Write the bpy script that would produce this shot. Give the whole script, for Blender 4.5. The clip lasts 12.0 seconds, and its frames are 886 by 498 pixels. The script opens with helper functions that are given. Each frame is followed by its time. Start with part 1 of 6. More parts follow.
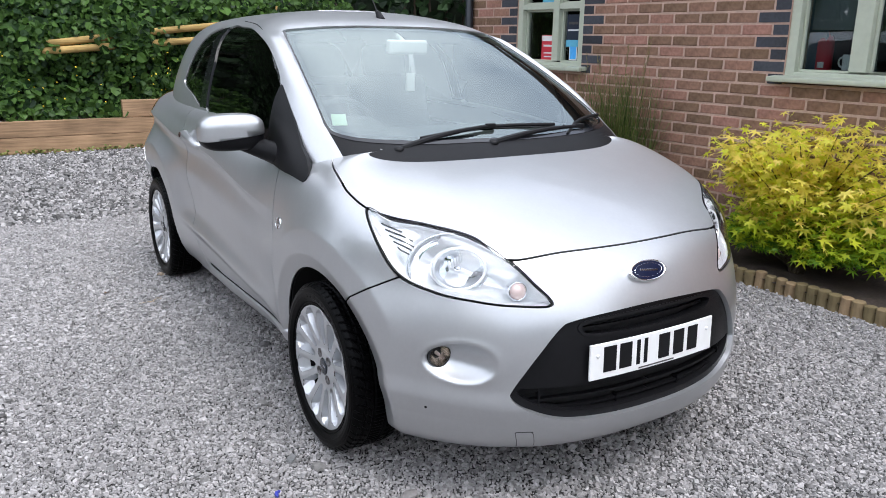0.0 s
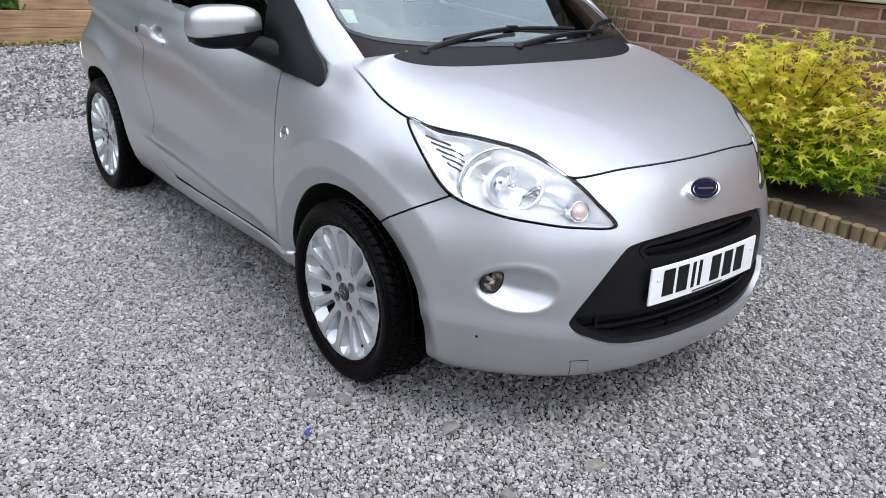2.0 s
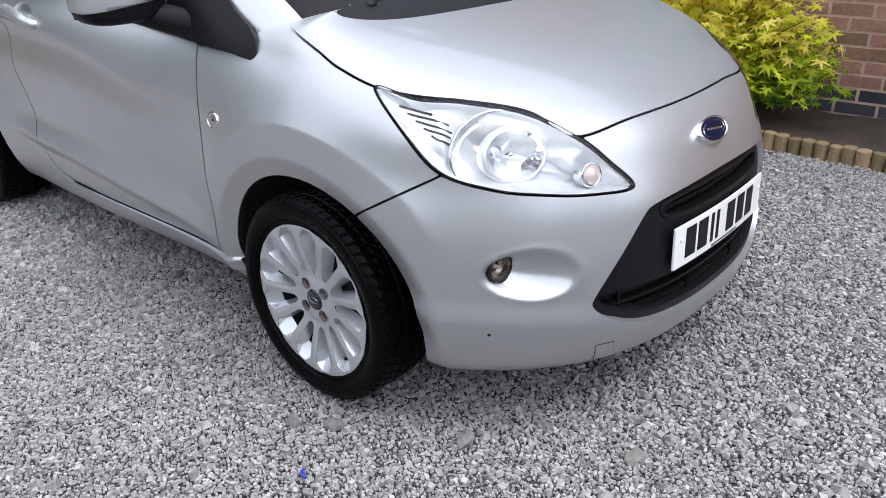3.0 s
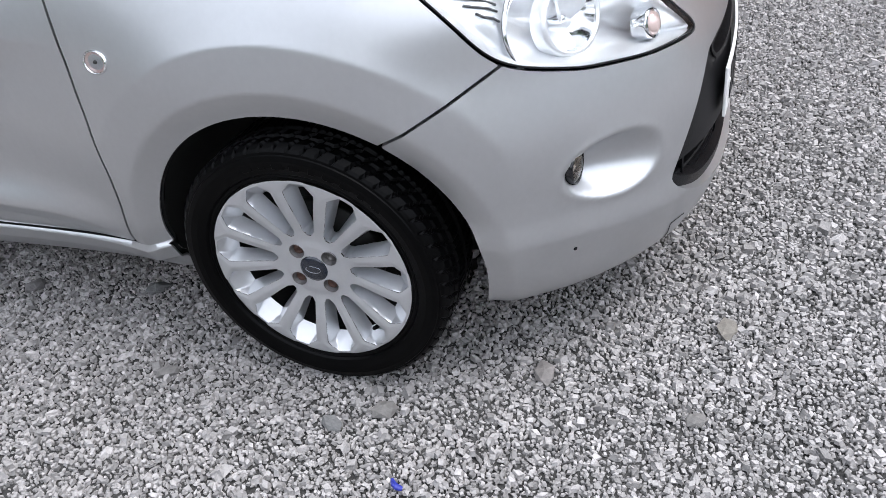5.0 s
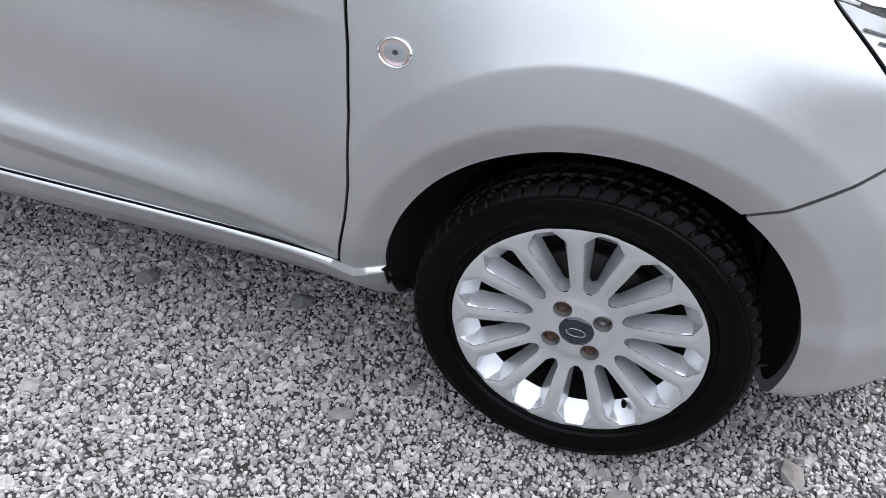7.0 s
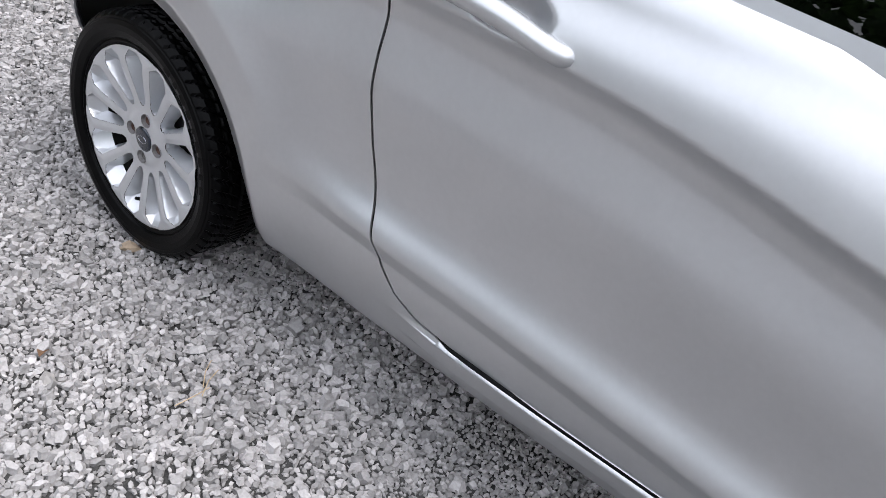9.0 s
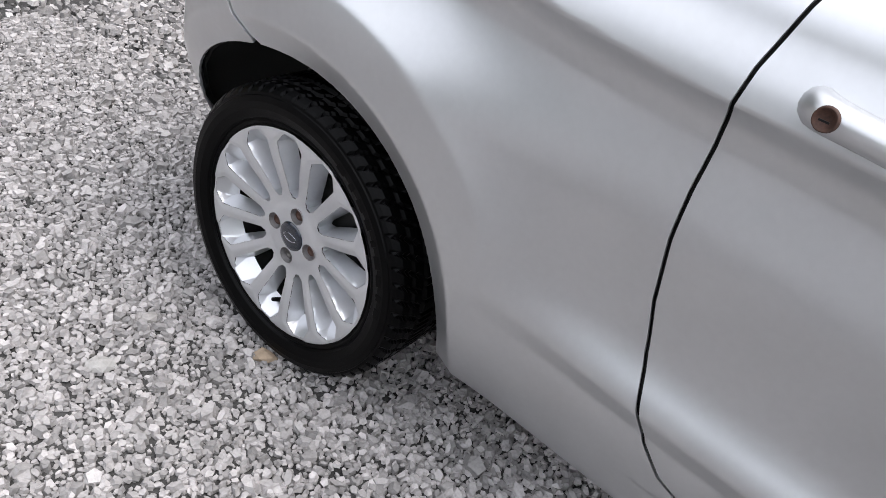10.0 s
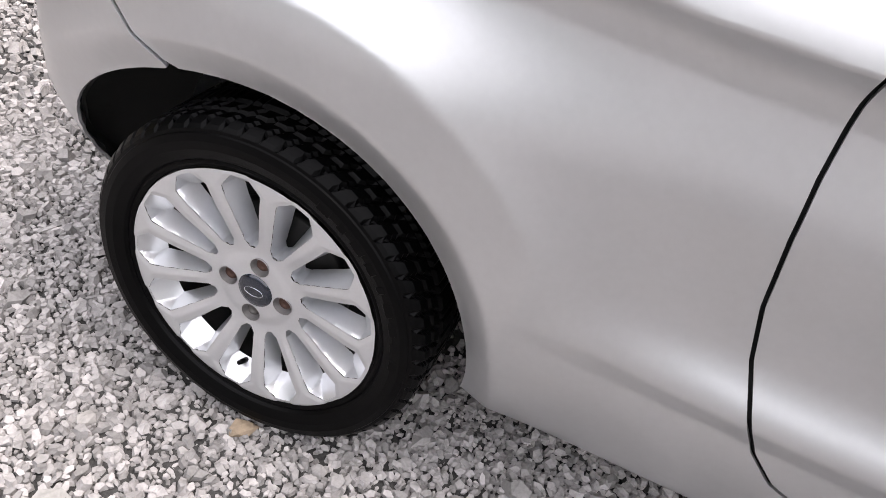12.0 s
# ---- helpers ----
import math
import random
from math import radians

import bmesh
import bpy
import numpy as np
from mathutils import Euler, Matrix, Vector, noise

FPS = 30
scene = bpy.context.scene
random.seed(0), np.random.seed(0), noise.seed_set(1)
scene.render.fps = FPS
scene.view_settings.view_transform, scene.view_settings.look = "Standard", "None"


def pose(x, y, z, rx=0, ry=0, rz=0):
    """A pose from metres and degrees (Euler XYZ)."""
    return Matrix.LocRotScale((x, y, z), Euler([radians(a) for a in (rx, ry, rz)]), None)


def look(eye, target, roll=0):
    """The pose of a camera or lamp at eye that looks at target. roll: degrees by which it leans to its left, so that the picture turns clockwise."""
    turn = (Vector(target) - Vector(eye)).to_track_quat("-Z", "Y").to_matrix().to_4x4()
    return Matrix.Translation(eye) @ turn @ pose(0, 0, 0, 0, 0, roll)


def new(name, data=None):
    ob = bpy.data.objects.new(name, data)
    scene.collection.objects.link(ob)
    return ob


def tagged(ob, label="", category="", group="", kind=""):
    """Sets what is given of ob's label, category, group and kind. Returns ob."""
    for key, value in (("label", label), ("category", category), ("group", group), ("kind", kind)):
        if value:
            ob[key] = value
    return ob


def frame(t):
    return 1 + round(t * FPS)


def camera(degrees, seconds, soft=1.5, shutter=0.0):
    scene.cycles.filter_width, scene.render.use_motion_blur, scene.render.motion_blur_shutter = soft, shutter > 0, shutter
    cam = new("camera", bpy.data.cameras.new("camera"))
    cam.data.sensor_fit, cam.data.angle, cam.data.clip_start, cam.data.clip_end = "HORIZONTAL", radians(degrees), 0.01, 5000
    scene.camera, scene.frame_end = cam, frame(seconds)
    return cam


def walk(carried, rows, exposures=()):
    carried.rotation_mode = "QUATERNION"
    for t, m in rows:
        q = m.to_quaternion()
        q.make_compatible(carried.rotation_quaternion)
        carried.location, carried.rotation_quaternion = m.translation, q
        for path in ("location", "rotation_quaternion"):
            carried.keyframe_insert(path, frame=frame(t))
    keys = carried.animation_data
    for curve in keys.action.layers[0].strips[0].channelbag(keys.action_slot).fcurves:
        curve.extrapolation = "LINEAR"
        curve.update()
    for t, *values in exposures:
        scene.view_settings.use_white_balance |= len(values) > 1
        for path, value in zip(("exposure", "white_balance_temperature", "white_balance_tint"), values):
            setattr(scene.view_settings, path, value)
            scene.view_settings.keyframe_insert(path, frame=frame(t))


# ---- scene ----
cam = camera(59.5, 12.0, 0.9)
METRES, EYE, TILT, LEAN, TURN = 8.0, 1.5, 0.0, 0.0, 0.0
PATH = [
    (0, (-1.729, -2.27, 1.36), (-0.702, -0.635, 0.838), 0.9),
    (0.5, (-1.724, -2.26, 1.357), (-0.674, -0.65, 0.804), 2.0),
    (1, (-1.761, -2.191, 1.337), (-0.675, -0.623, 0.735), 3.2),
    (1.5, (-1.881, -2.013, 1.31), (-0.745, -0.507, 0.645), 3.9),
    (2, (-1.946, -1.861, 1.302), (-0.749, -0.435, 0.572), 3.4),
    (2.5, (-1.906, -1.633, 1.268), (-0.639, -0.301, 0.481), 1.6),
    (3, (-1.873, -1.456, 1.262), (-0.53, -0.239, 0.415), -1.2),
    (3.5, (-1.934, -1.224, 1.245), (-0.522, -0.142, 0.331), -4.2),
    (3.7, (-1.958, -1.152, 1.246), (-0.527, -0.123, 0.3), -5.1),
    (5.3, (-1.827, -0.61, 1.168), (-0.302, -0.096, -0.02), -6.1),
    (5.5, (-1.836, -0.54, 1.159), (-0.301, -0.086, -0.04), -5.3),
    (6, (-1.866, -0.354, 1.161), (-0.325, -0.012, -0.068), -2.7),
    (6.5, (-1.844, -0.236, 1.145), (-0.301, 0.099, -0.083), 0.7),
    (7, (-1.765, -0.023, 1.159), (-0.223, 0.39, -0.047), 5.3),
    (7.5, (-1.719, 0.144, 1.19), (-0.218, 0.693, -0.012), 8.8),
    (7.7, (-1.724, 0.232, 1.194), (-0.238, 0.838, 0.001), 10.1),
    (9.3, (-1.682, 1.042, 1.165), (-0.253, 1.944, 0.097), 14.9),
    (9.5, (-1.656, 1.152, 1.151), (-0.233, 2.054, 0.074), 15.1),
    (10, (-1.62, 1.448, 1.145), (-0.218, 2.318, 0.015), 14.8),
    (10.5, (-1.52, 1.619, 1.118), (-0.143, 2.448, -0.072), 13.7),
    (11, (-1.371, 1.738, 1.075), (-0.005, 2.504, -0.17), 12.2),
    (11.5, (-1.383, 1.776, 1.069), (0.013, 2.444, -0.198), 11.2),
    (12, (-1.531, 1.795, 1.096), (-0.006, 2.252, -0.114), 11.6),
]
walk(cam, [(t, look(eye, target, roll)) for t, eye, target, roll in PATH], [(0.0, 1.2, 6150, 11), (2.5, 1.15, 6150, 11), (6.0, 1.40, 6250, 11), (7.5, 1.52, 6250, 12), (9.5, 1.33, 6400, 12), (10.5, 1.46, 6600, 13), (11.2, 1.82, 6750, 15), (12.0, 1.76, 6900, 16)])
WHEEL_R = 0.29

# ---- world and light ----
world = bpy.data.worlds.new("sky")
scene.world = world
world.use_nodes = True
wn, wl = world.node_tree.nodes, world.node_tree.links
wn.clear()
sky = wn.new("ShaderNodeTexSky")
sky.sky_type = "NISHITA"
sky.sun_disc = False
SUN_EL, SUN_AZ = 66.0, 168.0
sky.sun_elevation, sky.sun_rotation = radians(SUN_EL), radians(SUN_AZ)
sky.air_density, sky.dust_density = 1.0, 3.0
soft_sky = wn.new("ShaderNodeHueSaturation")
soft_sky.inputs["Saturation"].default_value = 0.6
back = wn.new("ShaderNodeBackground")
back.inputs["Strength"].default_value = 0.15
wout = wn.new("ShaderNodeOutputWorld")
wl.new(sky.outputs[0], soft_sky.inputs["Color"])
# broken white cloud over the whole sky
ctc, cloud, cover, overcast = wn.new("ShaderNodeTexCoord"), wn.new("ShaderNodeTexNoise"), wn.new("ShaderNodeMapRange"), wn.new("ShaderNodeMix")
cloud.inputs["Scale"].default_value, cloud.inputs["Detail"].default_value, cloud.inputs["Roughness"].default_value = 2.2, 6, 0.55
cover.inputs["From Min"].default_value, cover.inputs["From Max"].default_value = 0.28, 0.62
overcast.data_type = "RGBA"
# an overcast sky is brightest overhead
up_split, up_scale, up_mul = wn.new("ShaderNodeSeparateXYZ"), wn.new("ShaderNodeMapRange"), wn.new("ShaderNodeVectorMath")
up_scale.inputs["To Min"].default_value, up_scale.inputs["To Max"].default_value = 0.76, 1.0
up_mul.operation = "SCALE"
up_mul.inputs[0].default_value = (6.7, 6.9, 7.25)
wl.new(ctc.outputs["Generated"], up_split.inputs[0])
wl.new(up_split.outputs["Z"], up_scale.inputs[0])
wl.new(up_scale.outputs[0], up_mul.inputs["Scale"])
wl.new(up_mul.outputs[0], overcast.inputs[7])
wl.new(ctc.outputs["Generated"], cloud.inputs["Vector"])
wl.new(cloud.outputs[0], cover.inputs[0])
wl.new(cover.outputs[0], overcast.inputs[0])
wl.new(soft_sky.outputs[0], overcast.inputs[6])
wl.new(overcast.outputs[2], back.inputs["Color"])
wl.new(back.outputs[0], wout.inputs[0])
sun = new("sun", bpy.data.lights.new("sun", "SUN"))
sun.data.energy, sun.data.angle, sun.data.color = 0.9, radians(32), (1.0, 0.97, 0.93)
_az, _el = radians(SUN_AZ), radians(SUN_EL)
sun.matrix_world = look((0, 0, 20), Vector((0, 0, 20)) - Vector((math.sin(_az) * math.cos(_el), math.cos(_az) * math.cos(_el), math.sin(_el))))


# ---- materials ----
def nodes_of(name):
    m = bpy.data.materials.new(name)
    m.use_nodes = True
    return m, m.node_tree.nodes, m.node_tree.links, m.node_tree.nodes["Principled BSDF"]


def plain(name, color, rough=0.5, metal=0.0, coat=0.0, vary=0.12, scale=40.0, bump=0.0, fine=300.0, spec=0.5, random_by="", coat_rough=0.03, spread=0.34):
    """A paint, plastic, metal or stone: a colour that varies at two scales, with fine relief."""
    m, n, l, p = nodes_of(name)
    tc = n.new("ShaderNodeTexCoord")
    big, small = n.new("ShaderNodeTexNoise"), n.new("ShaderNodeTexNoise")
    big.inputs["Scale"].default_value, small.inputs["Scale"].default_value = scale / 8, scale
    small.inputs["Detail"].default_value = 6
    mix = n.new("ShaderNodeMath")
    mix.operation = "MULTIPLY_ADD"
    mix.inputs[1].default_value = 0.5
    l.new(tc.outputs["Object"], big.inputs["Vector"])
    l.new(tc.outputs["Object"], small.inputs["Vector"])
    l.new(big.outputs[0], mix.inputs[0])
    half = n.new("ShaderNodeMath")
    half.operation = "MULTIPLY"
    half.inputs[1].default_value = 0.5
    l.new(small.outputs[0], half.inputs[0])
    l.new(half.outputs[0], mix.inputs[2])
    ramp = n.new("ShaderNodeMapRange")
    ramp.inputs["From Min"].default_value, ramp.inputs["From Max"].default_value = 0.3, 0.7
    ramp.inputs["To Min"].default_value, ramp.inputs["To Max"].default_value = 1 - vary, 1 + vary
    l.new(mix.outputs[0], ramp.inputs[0])
    hs = n.new("ShaderNodeHueSaturation")
    hs.inputs["Color"].default_value = (*color, 1)
    value = ramp.outputs[0]
    if random_by:
        if random_by == "object":
            src = n.new("ShaderNodeObjectInfo").outputs["Random"]
        else:
            src = n.new("ShaderNodeNewGeometry").outputs["Random Per Island"]
        rr = n.new("ShaderNodeMapRange")
        rr.inputs["To Min"].default_value, rr.inputs["To Max"].default_value = 1 - spread, 1 + spread
        l.new(src, rr.inputs[0])
        mul = n.new("ShaderNodeMath")
        mul.operation = "MULTIPLY"
        l.new(value, mul.inputs[0])
        l.new(rr.outputs[0], mul.inputs[1])
        value = mul.outputs[0]
        shift = n.new("ShaderNodeMath")
        shift.operation = "MULTIPLY_ADD"
        shift.inputs[1].default_value, shift.inputs[2].default_value = -0.03, 0.515
        l.new(src, shift.inputs[0])
        l.new(shift.outputs[0], hs.inputs["Hue"])
    l.new(value, hs.inputs["Value"])
    l.new(hs.outputs[0], p.inputs["Base Color"])
    p.inputs["Roughness"].default_value, p.inputs["Metallic"].default_value = rough, metal
    p.inputs["Coat Weight"].default_value, p.inputs["Coat Roughness"].default_value = coat, coat_rough
    p.inputs["Specular IOR Level"].default_value = spec
    if bump:
        b = n.new("ShaderNodeBump")
        grain = n.new("ShaderNodeTexNoise")
        grain.inputs["Scale"].default_value, grain.inputs["Detail"].default_value = fine, 4
        l.new(tc.outputs["Object"], grain.inputs["Vector"])
        b.inputs["Strength"].default_value, b.inputs["Distance"].default_value = bump, 0.002
        l.new(grain.outputs[0], b.inputs["Height"])
        l.new(b.outputs[0], p.inputs["Normal"])
    return m


def glass(name, tint, gloss=1.5, sheen=(1.0, 1.0, 1.0)):
    m, n, l, p = nodes_of(name)
    n.remove(p)
    out = n["Material Output"]
    tr, gl, fr, mix = n.new("ShaderNodeBsdfTransparent"), n.new("ShaderNodeBsdfGlossy"), n.new("ShaderNodeFresnel"), n.new("ShaderNodeMixShader")
    tr.inputs[0].default_value = (*tint, 1)
    gl.inputs["Roughness"].default_value = 0.01
    gl.inputs[0].default_value = (*sheen, 1)
    fr.inputs["IOR"].default_value = gloss
    l.new(fr.outputs[0], mix.inputs[0])
    l.new(tr.outputs[0], mix.inputs[1])
    l.new(gl.outputs[0], mix.inputs[2])
    l.new(mix.outputs[0], out.inputs["Surface"])
    return m


M_PAINT = plain("silver_metallic_paint", (0.545, 0.553, 0.565), 0.36, 0.84, 0.45, 0.03, 90)
M_BLACK = plain("black_plastic", (0.007, 0.007, 0.008), 0.42, 0, 0, 0.2, 60, 0.15, 900, 0.16)
M_GLOSSBLACK = plain("gloss_black", (0.008, 0.008, 0.01), 0.15, 0, 0.3, 0.1)
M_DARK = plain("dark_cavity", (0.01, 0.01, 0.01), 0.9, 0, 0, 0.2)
M_RUBBER = plain("tyre_rubber", (0.0015, 0.0015, 0.0017), 0.34, 0, 0, 0.3, 30, 0.15, 500, 0.07)
M_ALLOY = plain("alloy_silver", (0.60, 0.61, 0.63), 0.32, 0.72, 0.3, 0.03, 200)
M_CHROME = plain("chrome", (0.85, 0.86, 0.88), 0.08, 1.0, 0, 0.02)
M_LENS = glass("clear_lens", (0.96, 0.97, 0.98), 1.35)
M_SCREEN = glass("windscreen_glass", (0.80, 0.92, 0.89), 3.1, (0.88, 0.98, 0.965))
M_TINT = glass("tinted_glass", (0.06, 0.07, 0.066), 1.5)
M_CABIN = plain("cabin_grey", (0.06, 0.062, 0.065), 0.8, 0, 0, 0.2, 30, 0.2)


# ---- mesh tools ----
def spline(knots, values, at):
    """A natural cubic spline through values (n, ...) at knots, read at the parameters at."""
    k, v, at = np.asarray(knots, float), np.asarray(values, float), np.asarray(at, float)
    shape = v.shape[1:]
    v = v.reshape(len(k), -1)
    h = np.diff(k)
    n = len(k)
    a = np.eye(n)
    b = np.zeros_like(v)
    for i in range(1, n - 1):
        a[i, i - 1 : i + 2] = h[i - 1], 2 * (h[i - 1] + h[i]), h[i]
        b[i] = 6 * ((v[i + 1] - v[i]) / h[i] - (v[i] - v[i - 1]) / h[i - 1])
    m = np.linalg.solve(a, b)
    i = np.clip(np.searchsorted(k, at.ravel()) - 1, 0, n - 2)
    u, w, hh = (k[i + 1] - at.ravel())[:, None], (at.ravel() - k[i])[:, None], h[i][:, None]
    r = (m[i] * u**3 + m[i + 1] * w**3) / (6 * hh) + (v[i] / hh - m[i] * hh / 6) * u + (v[i + 1] / hh - m[i + 1] * hh / 6) * w
    return r.reshape(at.shape + shape)


def closed(points, steps=10):
    """A smooth closed outline through a few points (Catmull-Rom)."""
    p = np.asarray(points, float)
    out = []
    for i in range(len(p)):
        a, b, c, d = p[i - 1], p[i], p[(i + 1) % len(p)], p[(i + 2) % len(p)]
        for t in np.linspace(0, 1, steps, endpoint=False):
            out.append(0.5 * (2 * b + (c - a) * t + (2 * a - 5 * b + 4 * c - d) * t**2 + (3 * b - a - 3 * c + d) * t**3))
    return np.array(out)


def inside(points, outline):
    """The signed distance of 2D points to a closed outline, positive inside."""
    every, a = np.asarray(points, float), np.asarray(outline, float)
    near = ((every > a.min(0) - 0.06) & (every < a.max(0) + 0.06)).all(1)
    p = every[near]
    b = np.roll(a, -1, 0)
    best = np.full(len(p), 1e9)
    odd = np.zeros(len(p), bool)
    for s, e in zip(a, b):
        d = e - s
        t = np.clip(((p - s) @ d) / (d @ d + 1e-12), 0, 1)
        best = np.minimum(best, np.hypot(*(p - s - t[:, None] * d).T))
        cross = (s[1] > p[:, 1]) != (e[1] > p[:, 1])
        with np.errstate(divide="ignore", invalid="ignore"):
            odd ^= cross & (p[:, 0] < (e[0] - s[0]) * (p[:, 1] - s[1]) / (e[1] - s[1]) + s[0])
    out = np.full(len(every), -0.06)
    out[near] = np.where(odd, best, -best)
    return out


def smooth(x, a, b):
    t = np.clip((np.asarray(x, float) - a) / (b - a), 0, 1)
    return t * t * (3 - 2 * t)


class Sheet:
    """A surface as vertices, unit normals and faces; cut() keeps the side where a field is positive."""

    def __init__(self, verts, normals, faces):
        self.v, self.n, self.f = np.asarray(verts, float), np.asarray(normals, float), faces

    @classmethod
    def grid(cls, g, flip=False):
        rows, cols = g.shape[:2]
        du, dv = np.gradient(g, axis=1), np.gradient(g, axis=0)
        nrm = np.cross(du, dv)
        nrm /= np.linalg.norm(nrm, axis=2, keepdims=True) + 1e-12
        if flip:
            nrm = -nrm
        idx = np.arange(rows * cols).reshape(rows, cols)
        f = np.stack([idx[:-1, :-1], idx[:-1, 1:], idx[1:, 1:], idx[1:, :-1]], -1).reshape(-1, 4)
        if flip:
            f = f[:, ::-1]
        return cls(g.reshape(-1, 3), nrm.reshape(-1, 3), [tuple(q) for q in f.tolist()])

    def cut(self, field):
        """field: a value at each vertex."""
        g = np.where(np.abs(field) < 1e-7, 1e-7, field)
        pos = g > 0
        used = np.zeros(len(g), bool)
        full, mixed = [], []
        by_size = {}
        for f in self.f:
            by_size.setdefault(len(f), []).append(f)
        for size, group in by_size.items():
            arr = np.array(group)
            k = pos[arr].sum(1)
            full += arr[k == size].tolist()
            mixed += arr[(k > 0) & (k < size)].tolist()
        for f in full:
            used[f] = True
        for f in mixed:
            for i in f:
                used[i] |= pos[i]
        where = np.cumsum(used) - 1
        verts, norms, made = list(self.v[used]), list(self.n[used]), {}
        faces = [tuple(q) for q in ([where[f].tolist() for f in full] if full else [])]
        for f in mixed:
            poly = []
            for a, b in zip(f, f[1:] + f[:1]):
                if pos[a]:
                    poly.append(int(where[a]))
                if pos[a] != pos[b]:
                    key = (min(a, b), max(a, b))
                    if key not in made:
                        t = g[a] / (g[a] - g[b])
                        made[key] = len(verts)
                        verts.append(self.v[a] + t * (self.v[b] - self.v[a]))
                        norms.append(self.n[a] + t * (self.n[b] - self.n[a]))
                    poly.append(made[key])
            if len(poly) > 2:
                faces.append(tuple(poly))
        return Sheet(np.array(verts).reshape(-1, 3), np.array(norms).reshape(-1, 3), faces)

    def moved(self, d):
        return Sheet(self.v + self.n * np.asarray(d).reshape(-1, 1), self.n, self.f)

    def settled(self):
        """The nose drawn a little forward, down and out, as the car stands."""
        k = 1 - smooth(self.v[:, 1], -0.1, 0.9)
        return Sheet(self.v * np.stack([1 + 0.008 * k, 1 + 0 * k, 1 + 0 * k], 1) + np.stack([0 * k, -0.018 * k, -0.004 * k], 1), self.n, self.f)

    def mirrored(self):
        return Sheet(self.v * (-1, 1, 1), self.n * (-1, 1, 1), [f[::-1] for f in self.f])

    def mesh(self, name, material, lip=0.0, smooth_shade=True):
        """A mesh, with its open edges turned in by lip metres."""
        verts, faces = [tuple(v) for v in self.v], list(self.f)
        if lip:
            seen = {}
            for f in self.f:
                for a, b in zip(f, f[1:] + f[:1]):
                    seen[(a, b)] = 1
            inner = {}
            for (a, b) in list(seen):
                if (b, a) in seen:
                    continue
                ids = []
                for i in (a, b):
                    if i not in inner:
                        inner[i] = (len(verts), len(verts) + 1)
                        n = self.n[i] / (np.linalg.norm(self.n[i]) + 1e-9)
                        verts.append(tuple(self.v[i])); verts.append(tuple(self.v[i] - n * lip))
                    ids.append(inner[i])
                faces.append((ids[1][0], ids[0][0], ids[0][1], ids[1][1]))
        me = bpy.data.meshes.new(name)
        me.from_pydata(verts, [], faces)
        me.polygons.foreach_set("use_smooth", [smooth_shade] * len(me.polygons))
        me.materials.append(material)
        me.update()
        return me


def child(name, data, parent, label=""):
    ob = new(name, data)
    ob.parent = parent
    if label:
        tagged(ob, label)
    return ob


def part(name, bm, material, parent, label="", shade=False):
    me = bpy.data.meshes.new(name)
    bm.to_mesh(me)
    bm.free()
    me.materials.append(material)
    if shade:
        me.polygons.foreach_set("use_smooth", [True] * len(me.polygons))
    return child(name, me, parent, label)


def box(size, at=(0, 0, 0), turn=None, bevel=0.0, segments=2):
    bm = bmesh.new()
    bmesh.ops.create_cube(bm, size=1.0, matrix=Matrix.LocRotScale(at, turn, size))
    if bevel:
        bmesh.ops.bevel(bm, geom=bm.edges[:], offset=bevel, segments=segments, affect="EDGES", profile=0.6)
    return bm


def add(bm, other):
    me = bpy.data.meshes.new("tmp")
    other.to_mesh(me)
    other.free()
    bm.from_mesh(me)
    bpy.data.meshes.remove(me)
    return bm


def thing(name, label, category, at=None, group="", kind=""):
    ob = new(name)
    if at is not None:
        ob.matrix_world = at
    return tagged(ob, label, category, group, kind)


# ---- the car's shell ----
# Rows run from the underside up to the middle of the bonnet; columns from the front's middle along the side to the rear's middle.
ROW = np.arange(13.0)
FRONT = [(-0.60, 0.17), (-0.693, 0.19), (-0.737, 0.25), (-0.748, 0.33), (-0.744, 0.45), (-0.722, 0.58), (-0.668, 0.69),
         (-0.592, 0.762), (-0.45, 0.835), (-0.25, 0.898), (0.0, 0.950), (0.20, 0.980), (0.35, 0.99)]
NOSE_SIDE = [(0.70, 0.17), (0.755, 0.20), (0.775, 0.25), (0.787, 0.33), (0.790, 0.45), (0.790, 0.58), (0.784, 0.69),
             (0.770, 0.79), (0.748, 0.870), (0.711, 0.929), (0.628, 0.976), (0.41, 0.998), (0.0, 1.003)]
DOOR_FRONT = [(0.64, 0.17), (0.69, 0.19), (0.727, 0.25), (0.757, 0.33), (0.768, 0.42), (0.777, 0.56), (0.782, 0.68),
              (0.771, 0.79), (0.748, 0.880), (0.715, 0.929), (0.628, 0.976), (0.41, 0.998), (0.0, 1.003)]
DOOR_REAR = [(0.66, 0.17), (0.715, 0.19), (0.745, 0.25), (0.765, 0.33), (0.772, 0.42), (0.775, 0.56), (0.782, 0.68),
             (0.789, 0.80), (0.786, 0.89), (0.772, 0.95), (0.72, 1.02), (0.45, 1.05), (0.0, 1.06)]
TAIL_SIDE = [(0.64, 0.19), (0.70, 0.21), (0.735, 0.27), (0.765, 0.35), (0.785, 0.45), (0.792, 0.57), (0.795, 0.69),
             (0.790, 0.80), (0.775, 0.90), (0.748, 0.97), (0.675, 1.04), (0.45, 1.07), (0.0, 1.08)]
